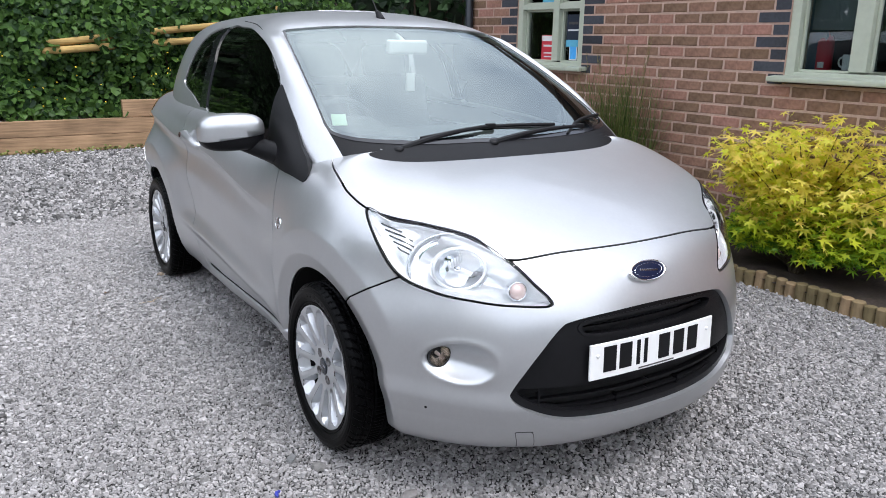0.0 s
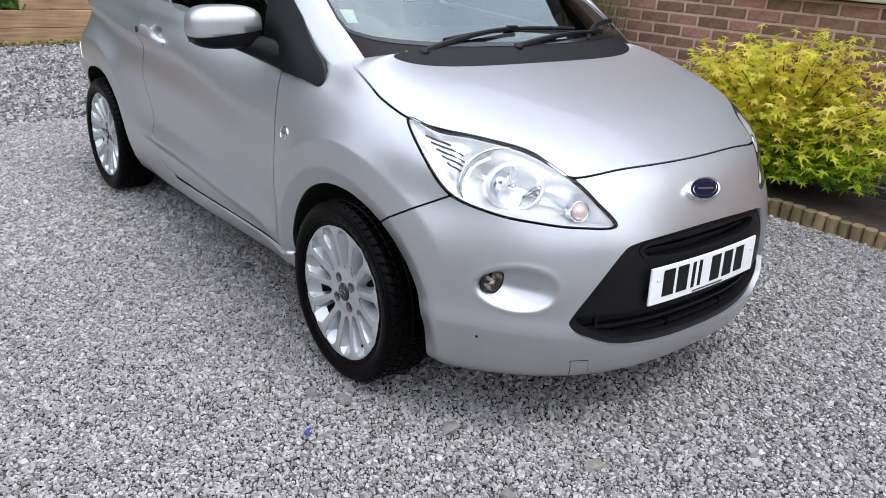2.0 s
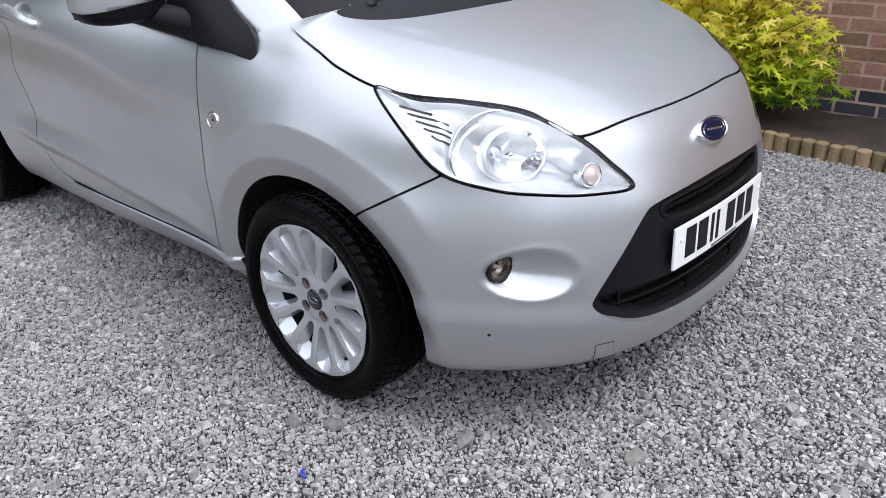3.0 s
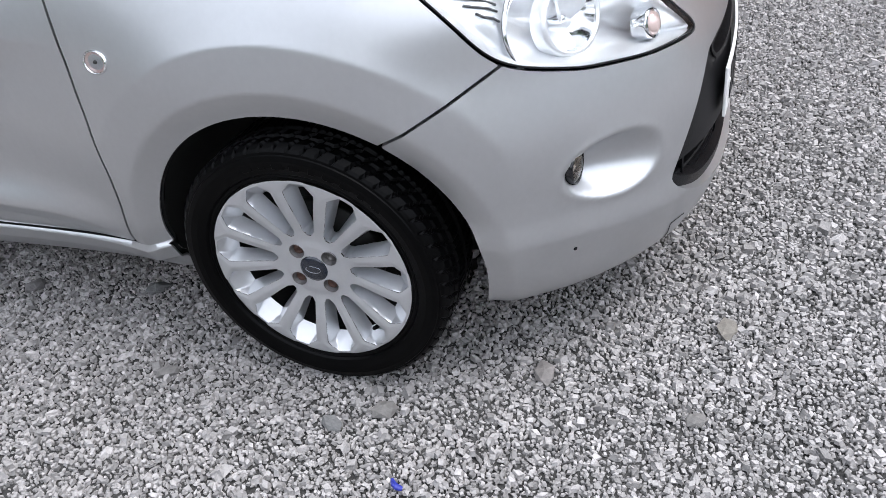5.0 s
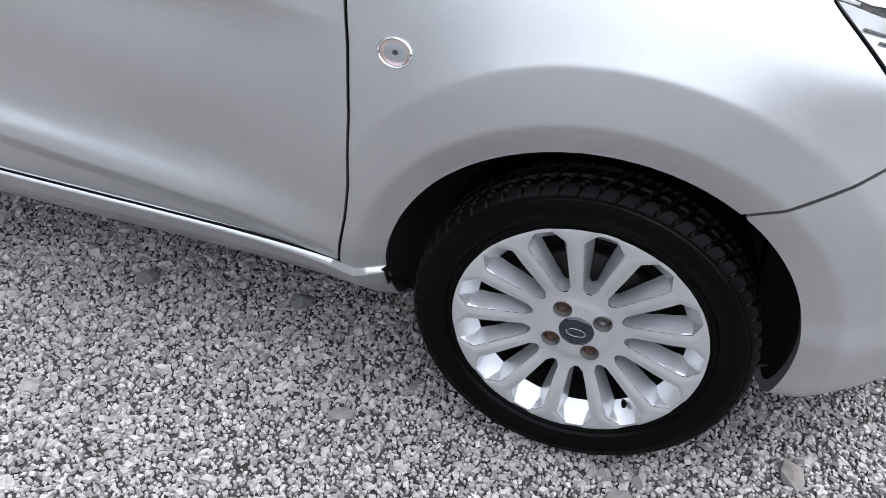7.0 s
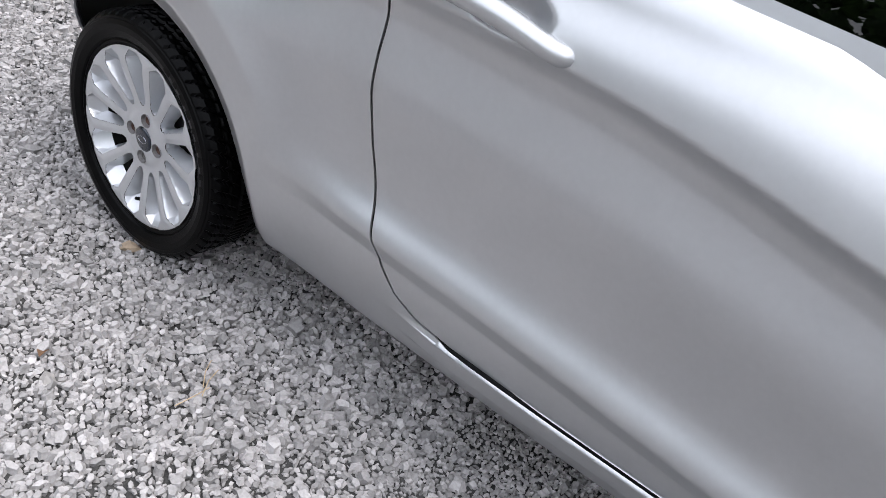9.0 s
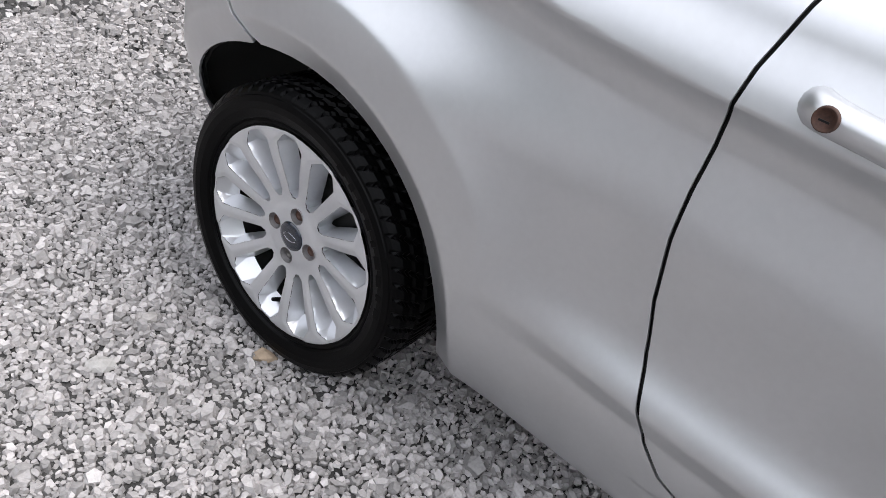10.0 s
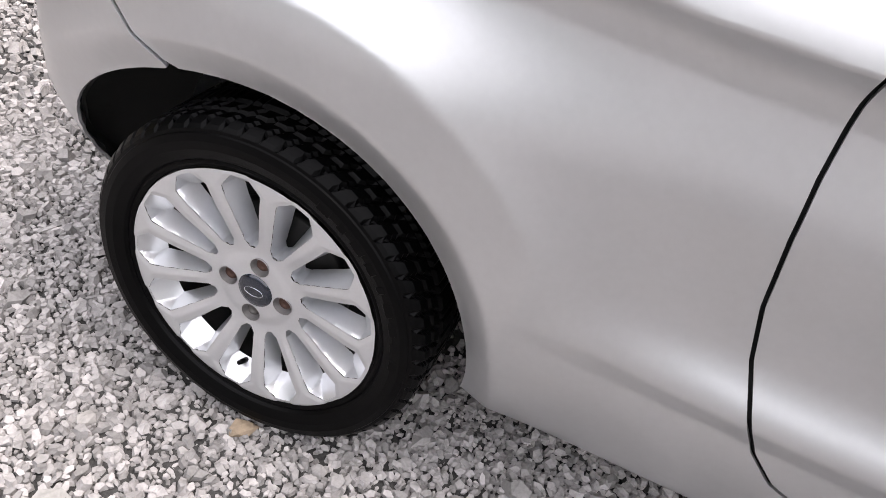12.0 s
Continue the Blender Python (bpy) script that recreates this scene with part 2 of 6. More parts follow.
REAR = [(2.70, 0.20), (2.78, 0.22), (2.83, 0.28), (2.86, 0.36), (2.875, 0.46), (2.875, 0.58), (2.86, 0.69),
        (2.84, 0.80), (2.82, 0.90), (2.80, 0.98), (2.75, 1.05), (2.6, 1.07), (2.4, 1.08)]
POWER = [2.5, 2.5, 2.5, 2.5, 2.5, 2.5, 2.55, 2.9, 3.1, 3.1, 3.0, 2.8, 2.6]
NOSE_Y, TAIL_Y = 0.10, 2.30
ARCH_F, ARCH_R = (0.018, 0.285, 0.345, 1.0), (2.306, 0.287, 0.346, 1.17)     # length, height, radius, and how much longer to the rear


def arch_gap(y, z, arch):
    """How far a place lies outside a wheel arch."""
    dy = (y - arch[0]) / np.where(y > arch[0], arch[3], 1.0)
    return np.hypot(dy, z - arch[1]) - arch[2]




rows_at = np.concatenate([np.linspace(0, 9.5, 196), np.linspace(9.5, 12, 28)[1:]])
front, nose, dfr, drr, tail, rear = (spline(ROW, k, rows_at) for k in (FRONT, NOSE_SIDE, DOOR_FRONT, DOOR_REAR, TAIL_SIDE, REAR))
power = spline(ROW, POWER, rows_at)[:, None]


def bow(count, n):
    """A quarter of a superellipse of power n, evenly sampled: how far ahead and how far out, from the middle to the side."""
    k = np.linspace(0, 1, count)[None, :]
    c = 0.5 ** (1 / n)
    low = np.where(k < 0.5, 2 * k, 2 - 2 * k) * c
    high = (1 - low**n) ** (1 / n)
    return np.where(k < 0.5, high, low), np.where(k < 0.5, low, high)


cs, sn = bow(170, power)
k_z = 1 - cs ** 1.6
dome = np.stack([nose[:, :1] * sn, NOSE_Y - (NOSE_Y - front[:, :1]) * cs, front[:, 1:] * (1 - k_z) + nose[:, 1:] * k_z], -1)
ys = np.linspace(NOSE_Y, TAIL_Y, 310)[1:-1]
side = np.zeros((len(rows_at), len(ys), 3))
for j, y in enumerate(ys):
    a, b, c = smooth(y, 0.08, 0.36), smooth(y, 0.45, 1.35), smooth(y, 1.6, 2.3)
    wz = (nose * (1 - a) + dfr * a) * (1 - b) + drr * b
    wz = wz * (1 - c) + tail * c
    side[:, j, 0], side[:, j, 1], side[:, j, 2] = wz[:, 0], y, wz[:, 1]
ct, st = (q[:, ::-1] for q in bow(50, np.interp(rows_at, [0, 5, 8, 12], [3.4, 3.2, 2.6, 2.5])[:, None]))
k_t = 1 - ct ** 1.6
stern = np.stack([tail[:, :1] * st, TAIL_Y + (rear[:, :1] - TAIL_Y) * ct, rear[:, 1:] * (1 - k_t) + tail[:, 1:] * k_t], -1)
shell_grid = np.concatenate([dome, side, stern], 1)


def crease_z(y):
    return spline([0.0, 0.4, 0.6, 0.8, 1.0, 1.2, 1.4, 1.6, 1.8, 2.1, 2.9], [0.735, 0.742, 0.754, 0.778, 0.815, 0.848, 0.861, 0.866, 0.872, 0.90, 0.97], y)


def low_crease_z(y):
    return 0.345 + 0.072 * smooth(y, 0.35, 1.6) + 0.03 * smooth(y, 1.5, 2.0) - 0.032 * (1 - smooth(y, 0.42, 0.66))


def shaped(g):
    """Arch lips, swage lines, and the lamp hollows, pushed out or in along the surface's normal."""
    sh = Sheet.grid(g, flip=False)
    y, z = sh.v[:, 1], sh.v[:, 2]
    on_side = smooth(np.abs(sh.v[:, 0]), 0.45, 0.62)
    push = np.zeros(len(y))
    for arch, swell, reach in ((ARCH_F, 0.020, 0.36), (ARCH_R, 0.024, 0.36)):
        d = arch_gap(y, z, arch)
        top = smooth(z, 0.36, 0.58)
        crest = (0.128 if arch is ARCH_F else 0.138) - 0.09 * (1 - top)
        shoulder = np.clip(1 - (d - crest) / (reach - crest), 0, 1) ** 2.9
        lip = swell * shoulder - 0.026 * np.clip(1 - d / 0.050, 0, 1)
        push += lip * on_side * smooth(z, 0.12, 0.30) * (d < reach + 0.01)
    zc = crease_z(y)
    fade = smooth(y, 0.36, 0.84) * on_side * (y > NOSE_Y)
    under = z - zc
    push += fade * np.where(under < 0, -0.0205 * (1 - np.clip(1 + under / 0.042, 0, 1) ** 2) * (1 - smooth(-under, 0.05, 0.20)), 0.0)
    push += fade * 0.011 * np.where(under < 0, np.clip(1 + under / 0.06, 0, 1), np.clip(1 - under / 0.13, 0, 1) ** 1.3)
    zl = low_crease_z(y)
    fade = smooth(y, 0.36, 0.75) * (1 - smooth(y, 1.62, 1.95)) * on_side
    push += fade * 0.0125 * np.where(z < zl, np.clip(1 - (zl - z) / 0.034, 0, 1), np.exp(-(((z - zl) / 0.045) ** 2)))
    push -= fade * 0.016 * smooth(z, zl, zl + 0.09) * (1 - smooth(z, zl + 0.08, zl + 0.30))
    # the ledge of the sill below the door, and the hollow behind the door handle
    push += 0.013 * on_side * smooth(y, 0.24, 0.29) * (1 - smooth(y, 1.38, 1.56)) * smooth(z, 0.235, 0.25) * (z < 0.2885)
    hr = np.hypot((y - 1.432) / 0.070, (z - 0.895) / 0.038)
    push -= 0.034 * on_side * np.clip(1 - hr**2, 0, 1) ** 1.15
    return sh, push


sh, push = shaped(shell_grid)
# the hollow of each fog lamp, and the fold below it
fx, fz = np.abs(sh.v[:, 0]), sh.v[:, 2]
nose_part = smooth(-sh.v[:, 1], 0.25, 0.33)
FOG, FOG_R, FOG_APEX = (0.585, 0.474), (0.076, 0.061), 0.52
# a dish whose deepest point lies towards the lamp: depth falls from there to the oval's rim
fu, fw = (fx - FOG[0]) / FOG_R[0], (fz - FOG[1]) / FOG_R[1]
du, qa = fu - FOG_APEX, (fu - FOG_APEX) ** 2 + fw**2 + 1e-9
reach_out = (-FOG_APEX * du + np.sqrt(np.maximum(FOG_APEX**2 * du**2 - qa * (FOG_APEX**2 - 1), 0))) / qa
fr = 1 / np.maximum(reach_out, 1e-6)
push += nose_part * (-0.050 * np.clip(1 - fr**2, 0, 1) + 0.0025 * np.exp(-(((fr - 1.0) / 0.16) ** 2)))
fold = 0.335 + 0.02 * smooth(fx, 0.45, 0.7)
push += nose_part * smooth(fx, 0.30, 0.48) * np.where(fz < fold, 0.006 - 0.12 * np.clip(fold - fz, 0, 0.055), 0.006 * (1 - smooth(fz - fold, 0, 0.06)))
SHELL = sh.moved(push)
_g = SHELL.v.reshape(shell_grid.shape)
SHELL = Sheet.grid(_g, flip=False)
SHELL = SHELL.mirrored()      # this is the car's right-hand half, x below 0

# the upper half: windscreen, roof and side windows
UROW = np.arange(10.0)
U_FRONT = [(-0.10, 0.86), (0.045, 0.972), (0.275, 1.10), (0.51, 1.225), (0.725, 1.33), (0.87, 1.397), (0.99, 1.437), (1.13, 1.464), (1.32, 1.485), (1.70, 1.492)]
U_SIDE = [(0.748, 0.86), (0.735, 0.955), (0.712, 1.08), (0.676, 1.20), (0.630, 1.305), (0.575, 1.375), (0.510, 1.418), (0.41, 1.452), (0.24, 1.481), (0.0, 1.492)]
U_REAR = [(2.84, 0.92), (2.83, 0.97), (2.80, 1.08), (2.74, 1.20), (2.66, 1.31), (2.58, 1.38), (2.48, 1.425), (2.35, 1.452), (2.1, 1.475), (1.71, 1.492)]
U_POWER = [6.5, 6.6, 7.4, 6.8, 5.6, 4.7, 3.9, 3.3, 2.8, 2.4]
U_MID, U_END = 1.35, 1.55
u_at = np.linspace(0, 9, 145)
uf, us, ur = (spline(UROW, k, u_at) for k in (U_FRONT, U_SIDE, U_REAR))
up = spline(UROW, U_POWER, u_at)[:, None]
cs, sn = bow(150, up)
kz = 1 - cs ** 1.5
udome = np.stack([us[:, :1] * sn, U_MID - (U_MID - np.minimum(uf[:, :1], U_MID - 0.002)) * cs, uf[:, 1:] * (1 - kz) + us[:, 1:] * kz], -1)
yy = np.linspace(U_MID, U_END, 24)[1:-1]
umid = np.stack([np.repeat(us[:, :1], len(yy), 1), np.repeat(yy[None], len(u_at), 0), np.repeat(us[:, 1:], len(yy), 1)], -1)
ct, st = (q[:, ::-1] for q in bow(70, np.full((len(u_at), 1), 3.1)))
kt = 1 - ct ** 1.5
ustern = np.stack([us[:, :1] * st, U_END + (np.maximum(ur[:, :1], U_END + 0.002) - U_END) * ct, ur[:, 1:] * (1 - kt) + us[:, 1:] * kt], -1)
UPPER = Sheet.grid(np.concatenate([udome, umid, ustern], 1), flip=False).mirrored()


# ---- the car's panels ----
def whole(s):
    """A half and its mirror image, joined along the middle."""
    m = s.mirrored()
    n = len(s.v)
    onto = np.arange(n, 2 * n)
    mid = np.abs(s.v[:, 0]) < 1e-5
    onto[mid] = np.arange(n)[mid]
    nn = s.n.copy()
    nn[mid, 0] = 0
    return Sheet(np.concatenate([s.v, m.v]), np.concatenate([nn, m.n]), list(s.f) + [tuple(int(onto[i]) for i in f) for f in m.f])


GAP = 0.0028
BELT = ([-0.5, 0.2, 0.45, 0.65, 1.0, 1.45, 1.72, 1.93, 2.3, 2.9], [0.86, 0.872, 0.898, 0.94, 0.985, 1.022, 1.066, 1.105, 1.12, 1.13])
HL_OUT = closed([(0.232, 0.252), (0.135, 0.226), (0.033, 0.230), (-0.10, 0.224), (-0.215, 0.180), (-0.288, 0.138), (-0.349, 0.093),
                 (-0.245, 0.053), (-0.141, 0.038), (-0.045, 0.037), (0.072, 0.062), (0.149, 0.131)])
BON_OUT = closed([(0.0, -0.589), (0.25, -0.578), (0.437, -0.549), (0.492, -0.452), (0.59, -0.354), (0.66, -0.277), (0.702, -0.19), (0.713, -0.09),
                  (0.706, -0.02), (0.690, 0.07), (0.670, 0.130), (0.645, 0.168), (0.605, 0.165), (0.555, 0.140), (0.50, 0.105), (0.44, 0.078), (0.22, 0.060), (0.0, 0.052), (-0.3, 0.08), (-0.5, -0.2), (-0.3, -0.575)])
_gr = [(0.0, 0.609), (0.16, 0.605), (0.295, 0.593), (0.345, 0.572), (0.41, 0.498), (0.470, 0.405), (0.474, 0.372), (0.43, 0.336), (0.338, 0.302), (0.2, 0.289), (0.0, 0.284)]
GRILLE_OUT = closed(_gr + [(-a, b) for a, b in _gr[-2:0:-1]])
DOOR_OUT = np.array([(0.437, 1.3), (0.438, 0.892), (0.434, 0.85), (0.425, 0.78), (0.417, 0.71), (0.412, 0.60), (0.414, 0.48), (0.423, 0.41), (0.436, 0.34), (0.444, 0.290),
                     (0.8, 0.2885), (1.2, 0.2885), (1.40, 0.292), (1.48, 0.303), (1.535, 0.33), (1.575, 0.375), (1.60, 0.43), (1.628, 0.50), (1.647, 0.58), (1.658, 0.68),
                     (1.661, 0.75), (1.659, 0.83), (1.650, 0.91), (1.632, 0.98), (1.61, 1.04), (1.58, 1.3)])
HL_E1, HL_E2 = np.array((0.553, 0.833, 0.0)), np.array((-0.516, 0.343, 0.779))


KEPT = {}


def fields(v):
    """The outlines of the panels over the right-hand half, as distances that are positive inside."""
    if len(v) == len(SHELL.v) and "shell" in KEPT and v is SHELL.v:
        return KEPT["shell"]
    q = v * (-1, 1, 1)
    xa, y, z = q.T
    far = -1.0
    f = {}
    f["lamp"] = np.where((y < 0.05) & (z > 0.55) & (xa > 0.2), inside(np.stack([q @ HL_E1, q @ HL_E2], 1), HL_OUT), far)
    f["bonnet"] = np.where((y < 0.4) & (z > 0.70), inside(np.stack([xa, y], 1), BON_OUT), far)
    f["grille"] = np.where(y < -0.4, inside(np.stack([xa, z], 1), GRILLE_OUT), far)
    f["door"] = np.where(xa > 0.5, inside(np.stack([y, z], 1), DOOR_OUT), far)
    f["nose"] = (-(y + 0.363) * 0.114 - (z - 0.694) * 0.19) / 0.2216
    f["arches"] = np.minimum(arch_gap(y, z, ARCH_F), arch_gap(y, z, ARCH_R))
    f["belt"] = spline(*BELT, y) - z
    f["tail"] = np.where(z > 0.94, y - 2.41, np.where(z > 0.62, y - 2.425 - 0.9 * (z - 0.62), y - 2.40))
    if v is SHELL.v:
        KEPT["shell"] = f
    return f


def less(*values):
    out = values[0]
    for v in values[1:]:
        out = np.minimum(out, v)
    return out


def clipped(sheet, rule):
    return sheet.cut(rule(sheet.v, fields(sheet.v)))


car = thing("car", "silver metallic three-door hatchback parked on grey gravel", "car")
LIP = 0.005


def both(name, sheet, material, label="", lip=LIP):
    sheet = sheet.settled()
    me = sheet.mesh(name, material, lip)
    out = [child(name, me, car, label)]
    out.append(child(name, sheet.mirrored().mesh(name, material, lip), car, label))
    return out


bonnet = clipped(SHELL, lambda v, f: less(f["bonnet"] - GAP))
child("bonnet", whole(bonnet).settled().mesh("bonnet", M_PAINT, LIP), car, "smooth rounded silver bonnet")
bumper = clipped(SHELL, lambda v, f: less(f["nose"] - GAP, -f["bonnet"] - GAP, -f["lamp"] - 0.003, f["arches"], 0.3 - v[:, 1]))
bumper = clipped(bumper, lambda v, f: less(-f["grille"] - 0.001, np.where(v[:, 1] < -0.2, np.hypot(-v[:, 0] - 0.617, v[:, 2] - 0.478) - 0.034, 1.0)))
front_bumper = child("front_bumper", whole(bumper).settled().mesh("front_bumper", M_PAINT, 0.022), car, "silver front bumper with round lamp hollows")
fender = clipped(SHELL, lambda v, f: less(-f["nose"] - GAP, -f["lamp"] - 0.003, f["arches"], -f["door"] - GAP, 0.60 - v[:, 1], v[:, 2] - 0.288))
fender = clipped(fender, lambda v, f: less(-f["bonnet"] - GAP, np.maximum(-v[:, 0] - 0.625, -0.0 - v[:, 1]), f["belt"] + 0.4 * smooth(-v[:, 1], -0.415, -0.38)))
both("front_wing", fender, M_PAINT, "silver front wing above the wheel")
rocker = clipped(SHELL, lambda v, f: less(f["arches"], -f["door"] - 0.0004, v[:, 1] - 0.1, 1.62 - v[:, 1], 0.2882 - v[:, 2]))
both("sill", rocker, M_PAINT, "silver sill below the door")
door_sheet = clipped(SHELL, lambda v, f: less(f["door"] - GAP, f["belt"]))
doors = both("door", door_sheet, M_PAINT, "closed silver door with a pressed crease")
quarter = clipped(SHELL, lambda v, f: less(-f["door"] - GAP, f["arches"], v[:, 1] - 1.2, -f["tail"] - GAP, f["belt"]))
quarter = quarter.cut(np.maximum(quarter.v[:, 2] - 0.284, quarter.v[:, 1] - 1.62))
both("rear_quarter_panel", quarter, M_PAINT, "silver rear quarter panel round the wheel")
rear_bumper = clipped(SHELL, lambda v, f: less(f["tail"] - GAP, f["arches"], 0.73 - v[:, 2]))
child("rear_bumper", whole(rear_bumper.moved(0.0025)).settled().mesh("rear_bumper", M_PAINT, LIP), car)
tail_panel = clipped(SHELL, lambda v, f: less(f["tail"] - GAP, v[:, 2] - 0.735, f["belt"], np.maximum(-0.58 - v[:, 0] * -1, 0.80 - v[:, 2])))
child("tailgate", whole(tail_panel).settled().mesh("tailgate", M_PAINT, LIP), car)
tail_lamp = clipped(SHELL, lambda v, f: less(f["tail"] - GAP, v[:, 2] - 0.80, f["belt"], -v[:, 0] - 0.584))
M_RED = plain("red_lamp_plastic", (0.13, 0.006, 0.009), 0.12, 0, 0.6, 0.1)
both("tail_lamp", tail_lamp, M_RED, "dark red tail lamp")
# inner shell, black for the seals and the shade deep in the panel gaps
_r, _c = (np.unique(np.append(np.arange(0, n, 3), n - 1)) for n in _g.shape[:2])
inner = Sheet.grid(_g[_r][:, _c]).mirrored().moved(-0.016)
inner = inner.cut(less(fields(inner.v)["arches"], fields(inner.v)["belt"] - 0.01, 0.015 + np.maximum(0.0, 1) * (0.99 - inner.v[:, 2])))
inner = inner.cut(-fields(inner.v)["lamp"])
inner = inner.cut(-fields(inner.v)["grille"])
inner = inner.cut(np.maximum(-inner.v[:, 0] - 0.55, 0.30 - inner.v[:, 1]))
child("inner_shade_shell", whole(inner).settled().mesh("inner_shade_shell", M_DARK), car, "inner metalwork in the panel gaps, blackened for seals and shade")

# upper half
UF_WIN = closed([(0.577, 0.985), (0.588, 1.09), (0.60, 1.176), (0.727, 1.256), (0.935, 1.338), (1.176, 1.388), (1.40, 1.402), (1.588, 1.397), (1.478, 1.242), (1.446, 1.040), (1.30, 1.022), (0.9, 1.0)])
UF_QUARTER = closed([(1.70, 1.399), (1.815, 1.369), (1.885, 1.284), (1.93, 1.169), (1.92, 1.122), (1.72, 1.080), (1.545, 1.036), (1.552, 1.12), (1.572, 1.265), (1.655, 1.383)])
UF_TRI = np.array([(0.215, 0.877), (0.203, 0.881), (0.197, 0.890), (0.198, 0.902), (0.209, 0.924), (0.245, 0.956), (0.302, 0.990), (0.40, 1.068), (0.50, 1.132), (0.60, 1.19), (0.588, 1.10), (0.577, 0.985), (0.573, 0.918), (0.432, 0.902), (0.28, 0.889)])
SCREEN = closed([(0.0, 1.006), (0.30, 1.011), (0.50, 1.022), (0.595, 1.036), (0.624, 1.062), (0.6045, 1.155), (0.580, 1.240), (0.549, 1.325), (0.527, 1.372), (0.49, 1.392), (0.28, 1.409), (0.0, 1.413),
                 (-0.4, 1.4), (-0.6, 1.2), (-0.6, 1.0), (-0.3, 0.99)], 8)


def upper_fields(v):
    q = v * (-1, 1, 1)
    xa, y, z = q.T
    yz, xz = np.stack([y, z], 1), np.stack([xa, z], 1)
    far = -1.0
    f = {"window": np.where(xa > 0.3, inside(yz, UF_WIN), far), "quarter": np.where(xa > 0.3, inside(yz, UF_QUARTER), far), "tri": np.where(xa > 0.3, inside(yz, UF_TRI), far)}
    f["screen"] = np.where(y < 1.25, inside(xz, SCREEN), far)
    f["pillar"] = np.where(xa > 0.3, inside(yz, np.array([(1.443, 1.03), (1.548, 1.03), (1.575, 1.265), (1.665, 1.392), (1.582, 1.402), (1.475, 1.242)])), far)
    f["back"] = np.where(y > 2.3, less(0.56 - xa, z - 1.07, 1.37 - z), far)
    return f


def upper_cut(sheet, rule):
    return sheet.cut(rule(sheet.v, upper_fields(sheet.v)))


frame_sheet = upper_cut(UPPER, lambda v, f: less(-f["window"] - 0.001, -f["quarter"] - 0.001, v[:, 2] - 0.90))
frame_sheet = upper_cut(frame_sheet, lambda v, f: less(-f["tri"], -f["screen"] - 0.001, -f["back"]))
frame_sheet = upper_cut(frame_sheet, lambda v, f: less(-f["pillar"], np.maximum(np.maximum(v[:, 2] - 1.08, v[:, 1] - 0.55), -v[:, 0] - 0.628)))
beside = -upper_fields(frame_sheet.v)["screen"]
pillar_z = smooth(frame_sheet.v[:, 2], 1.00, 1.16) * (1 - smooth(frame_sheet.v[:, 2], 1.34, 1.40)) * (frame_sheet.v[:, 1] < 1.2)
frame_sheet = frame_sheet.moved(0.015 * pillar_z * smooth(beside, 0.0, 0.014) * (1 - smooth(beside, 0.03, 0.075)))
child("roof", whole(frame_sheet).settled().mesh("roof", M_PAINT, 0.02), car, "silver roof with slim pillars")
glass_win = upper_cut(UPPER, lambda v, f: f["window"] + 0.004).moved(-0.005)
gw = both("side_window", glass_win, M_TINT, "dark side window glass", 0)
glass_q = upper_cut(UPPER, lambda v, f: f["quarter"] + 0.004).moved(-0.005)
gq = both("quarter_window", glass_q, M_TINT, "dark rear side window", 0)
tri = upper_cut(UPPER, lambda v, f: f["tri"])
tri = tri.moved(0.006 + 0.026 * (1 - smooth(tri.v[:, 2], 0.89, 1.06)) * (1 - smooth(tri.v[:, 1], 0.30, 0.62)))
both("mirror_sail", tri, M_BLACK, "black plastic triangle behind the mirror", 0.02)
pil = upper_cut(UPPER, lambda v, f: f["pillar"]).moved(0.001)
both("window_pillar", pil, M_GLOSSBLACK, "gloss black pillar between the windows", 0.01)
scr = upper_cut(UPPER, lambda v, f: f["screen"] + 0.006).moved(-0.006)
ws = child("windscreen", whole(scr).settled().mesh("windscreen", M_SCREEN), car, "clear curved windscreen")
frit = upper_cut(UPPER, lambda v, f: less(f["screen"] + 0.007, 0.004 - f["screen"], 1.384 - v[:, 2])).moved(0.0008)
child("windscreen_seal", whole(frit).settled().mesh("windscreen_seal", M_GLOSSBLACK, 0.004), car, "black rubber seal along the windscreen edge")
band = upper_cut(UPPER, lambda v, f: less(f["screen"] + 0.006, 0.020 - f["screen"], 1.384 - v[:, 2])).moved(-0.0085)
child("screen_border", whole(band).settled().mesh("screen_border", M_GLOSSBLACK), car, "black printed border under the windscreen glass")
bck = upper_cut(UPPER, lambda v, f: f["back"] + 0.004).moved(-0.005)
child("rear_window", whole(bck).settled().mesh("rear_window", M_TINT), car)
cowl = upper_cut(UPPER, lambda v, f: less(-f["screen"] - 0.004, 1.08 - v[:, 2], 0.55 - v[:, 1], 0.632 + v[:, 0], v[:, 2] - 0.93)).moved(-0.001)
child("cowl", whole(cowl).settled().mesh("cowl", M_BLACK, 0.01), car, "black plastic cowl below the windscreen")
for g in (*gw, *gq, ws):
    g.visible_shadow = False


# ---- wheels ----
def lathe(profile, steps=96, axis_x=True):
    """Turns a profile of (radius, x) round the x axis."""
    p = np.asarray(profile, float)
    a = np.linspace(0, 2 * math.pi, steps + 1)
    g = np.stack([np.repeat(p[:, 1:2], len(a), 1), p[:, :1] * np.cos(a), p[:, :1] * np.sin(a)], -1)
    return Sheet.grid(g)


def tidy(me, dist=1e-4):
    bm = bmesh.new()
    bm.from_mesh(me)
    bmesh.ops.remove_doubles(bm, verts=bm.verts[:], dist=dist)
    bmesh.ops.recalc_face_normals(bm, faces=bm.faces[:])
    bm.to_mesh(me)
    bm.free()
    return me


SPOKES = 13


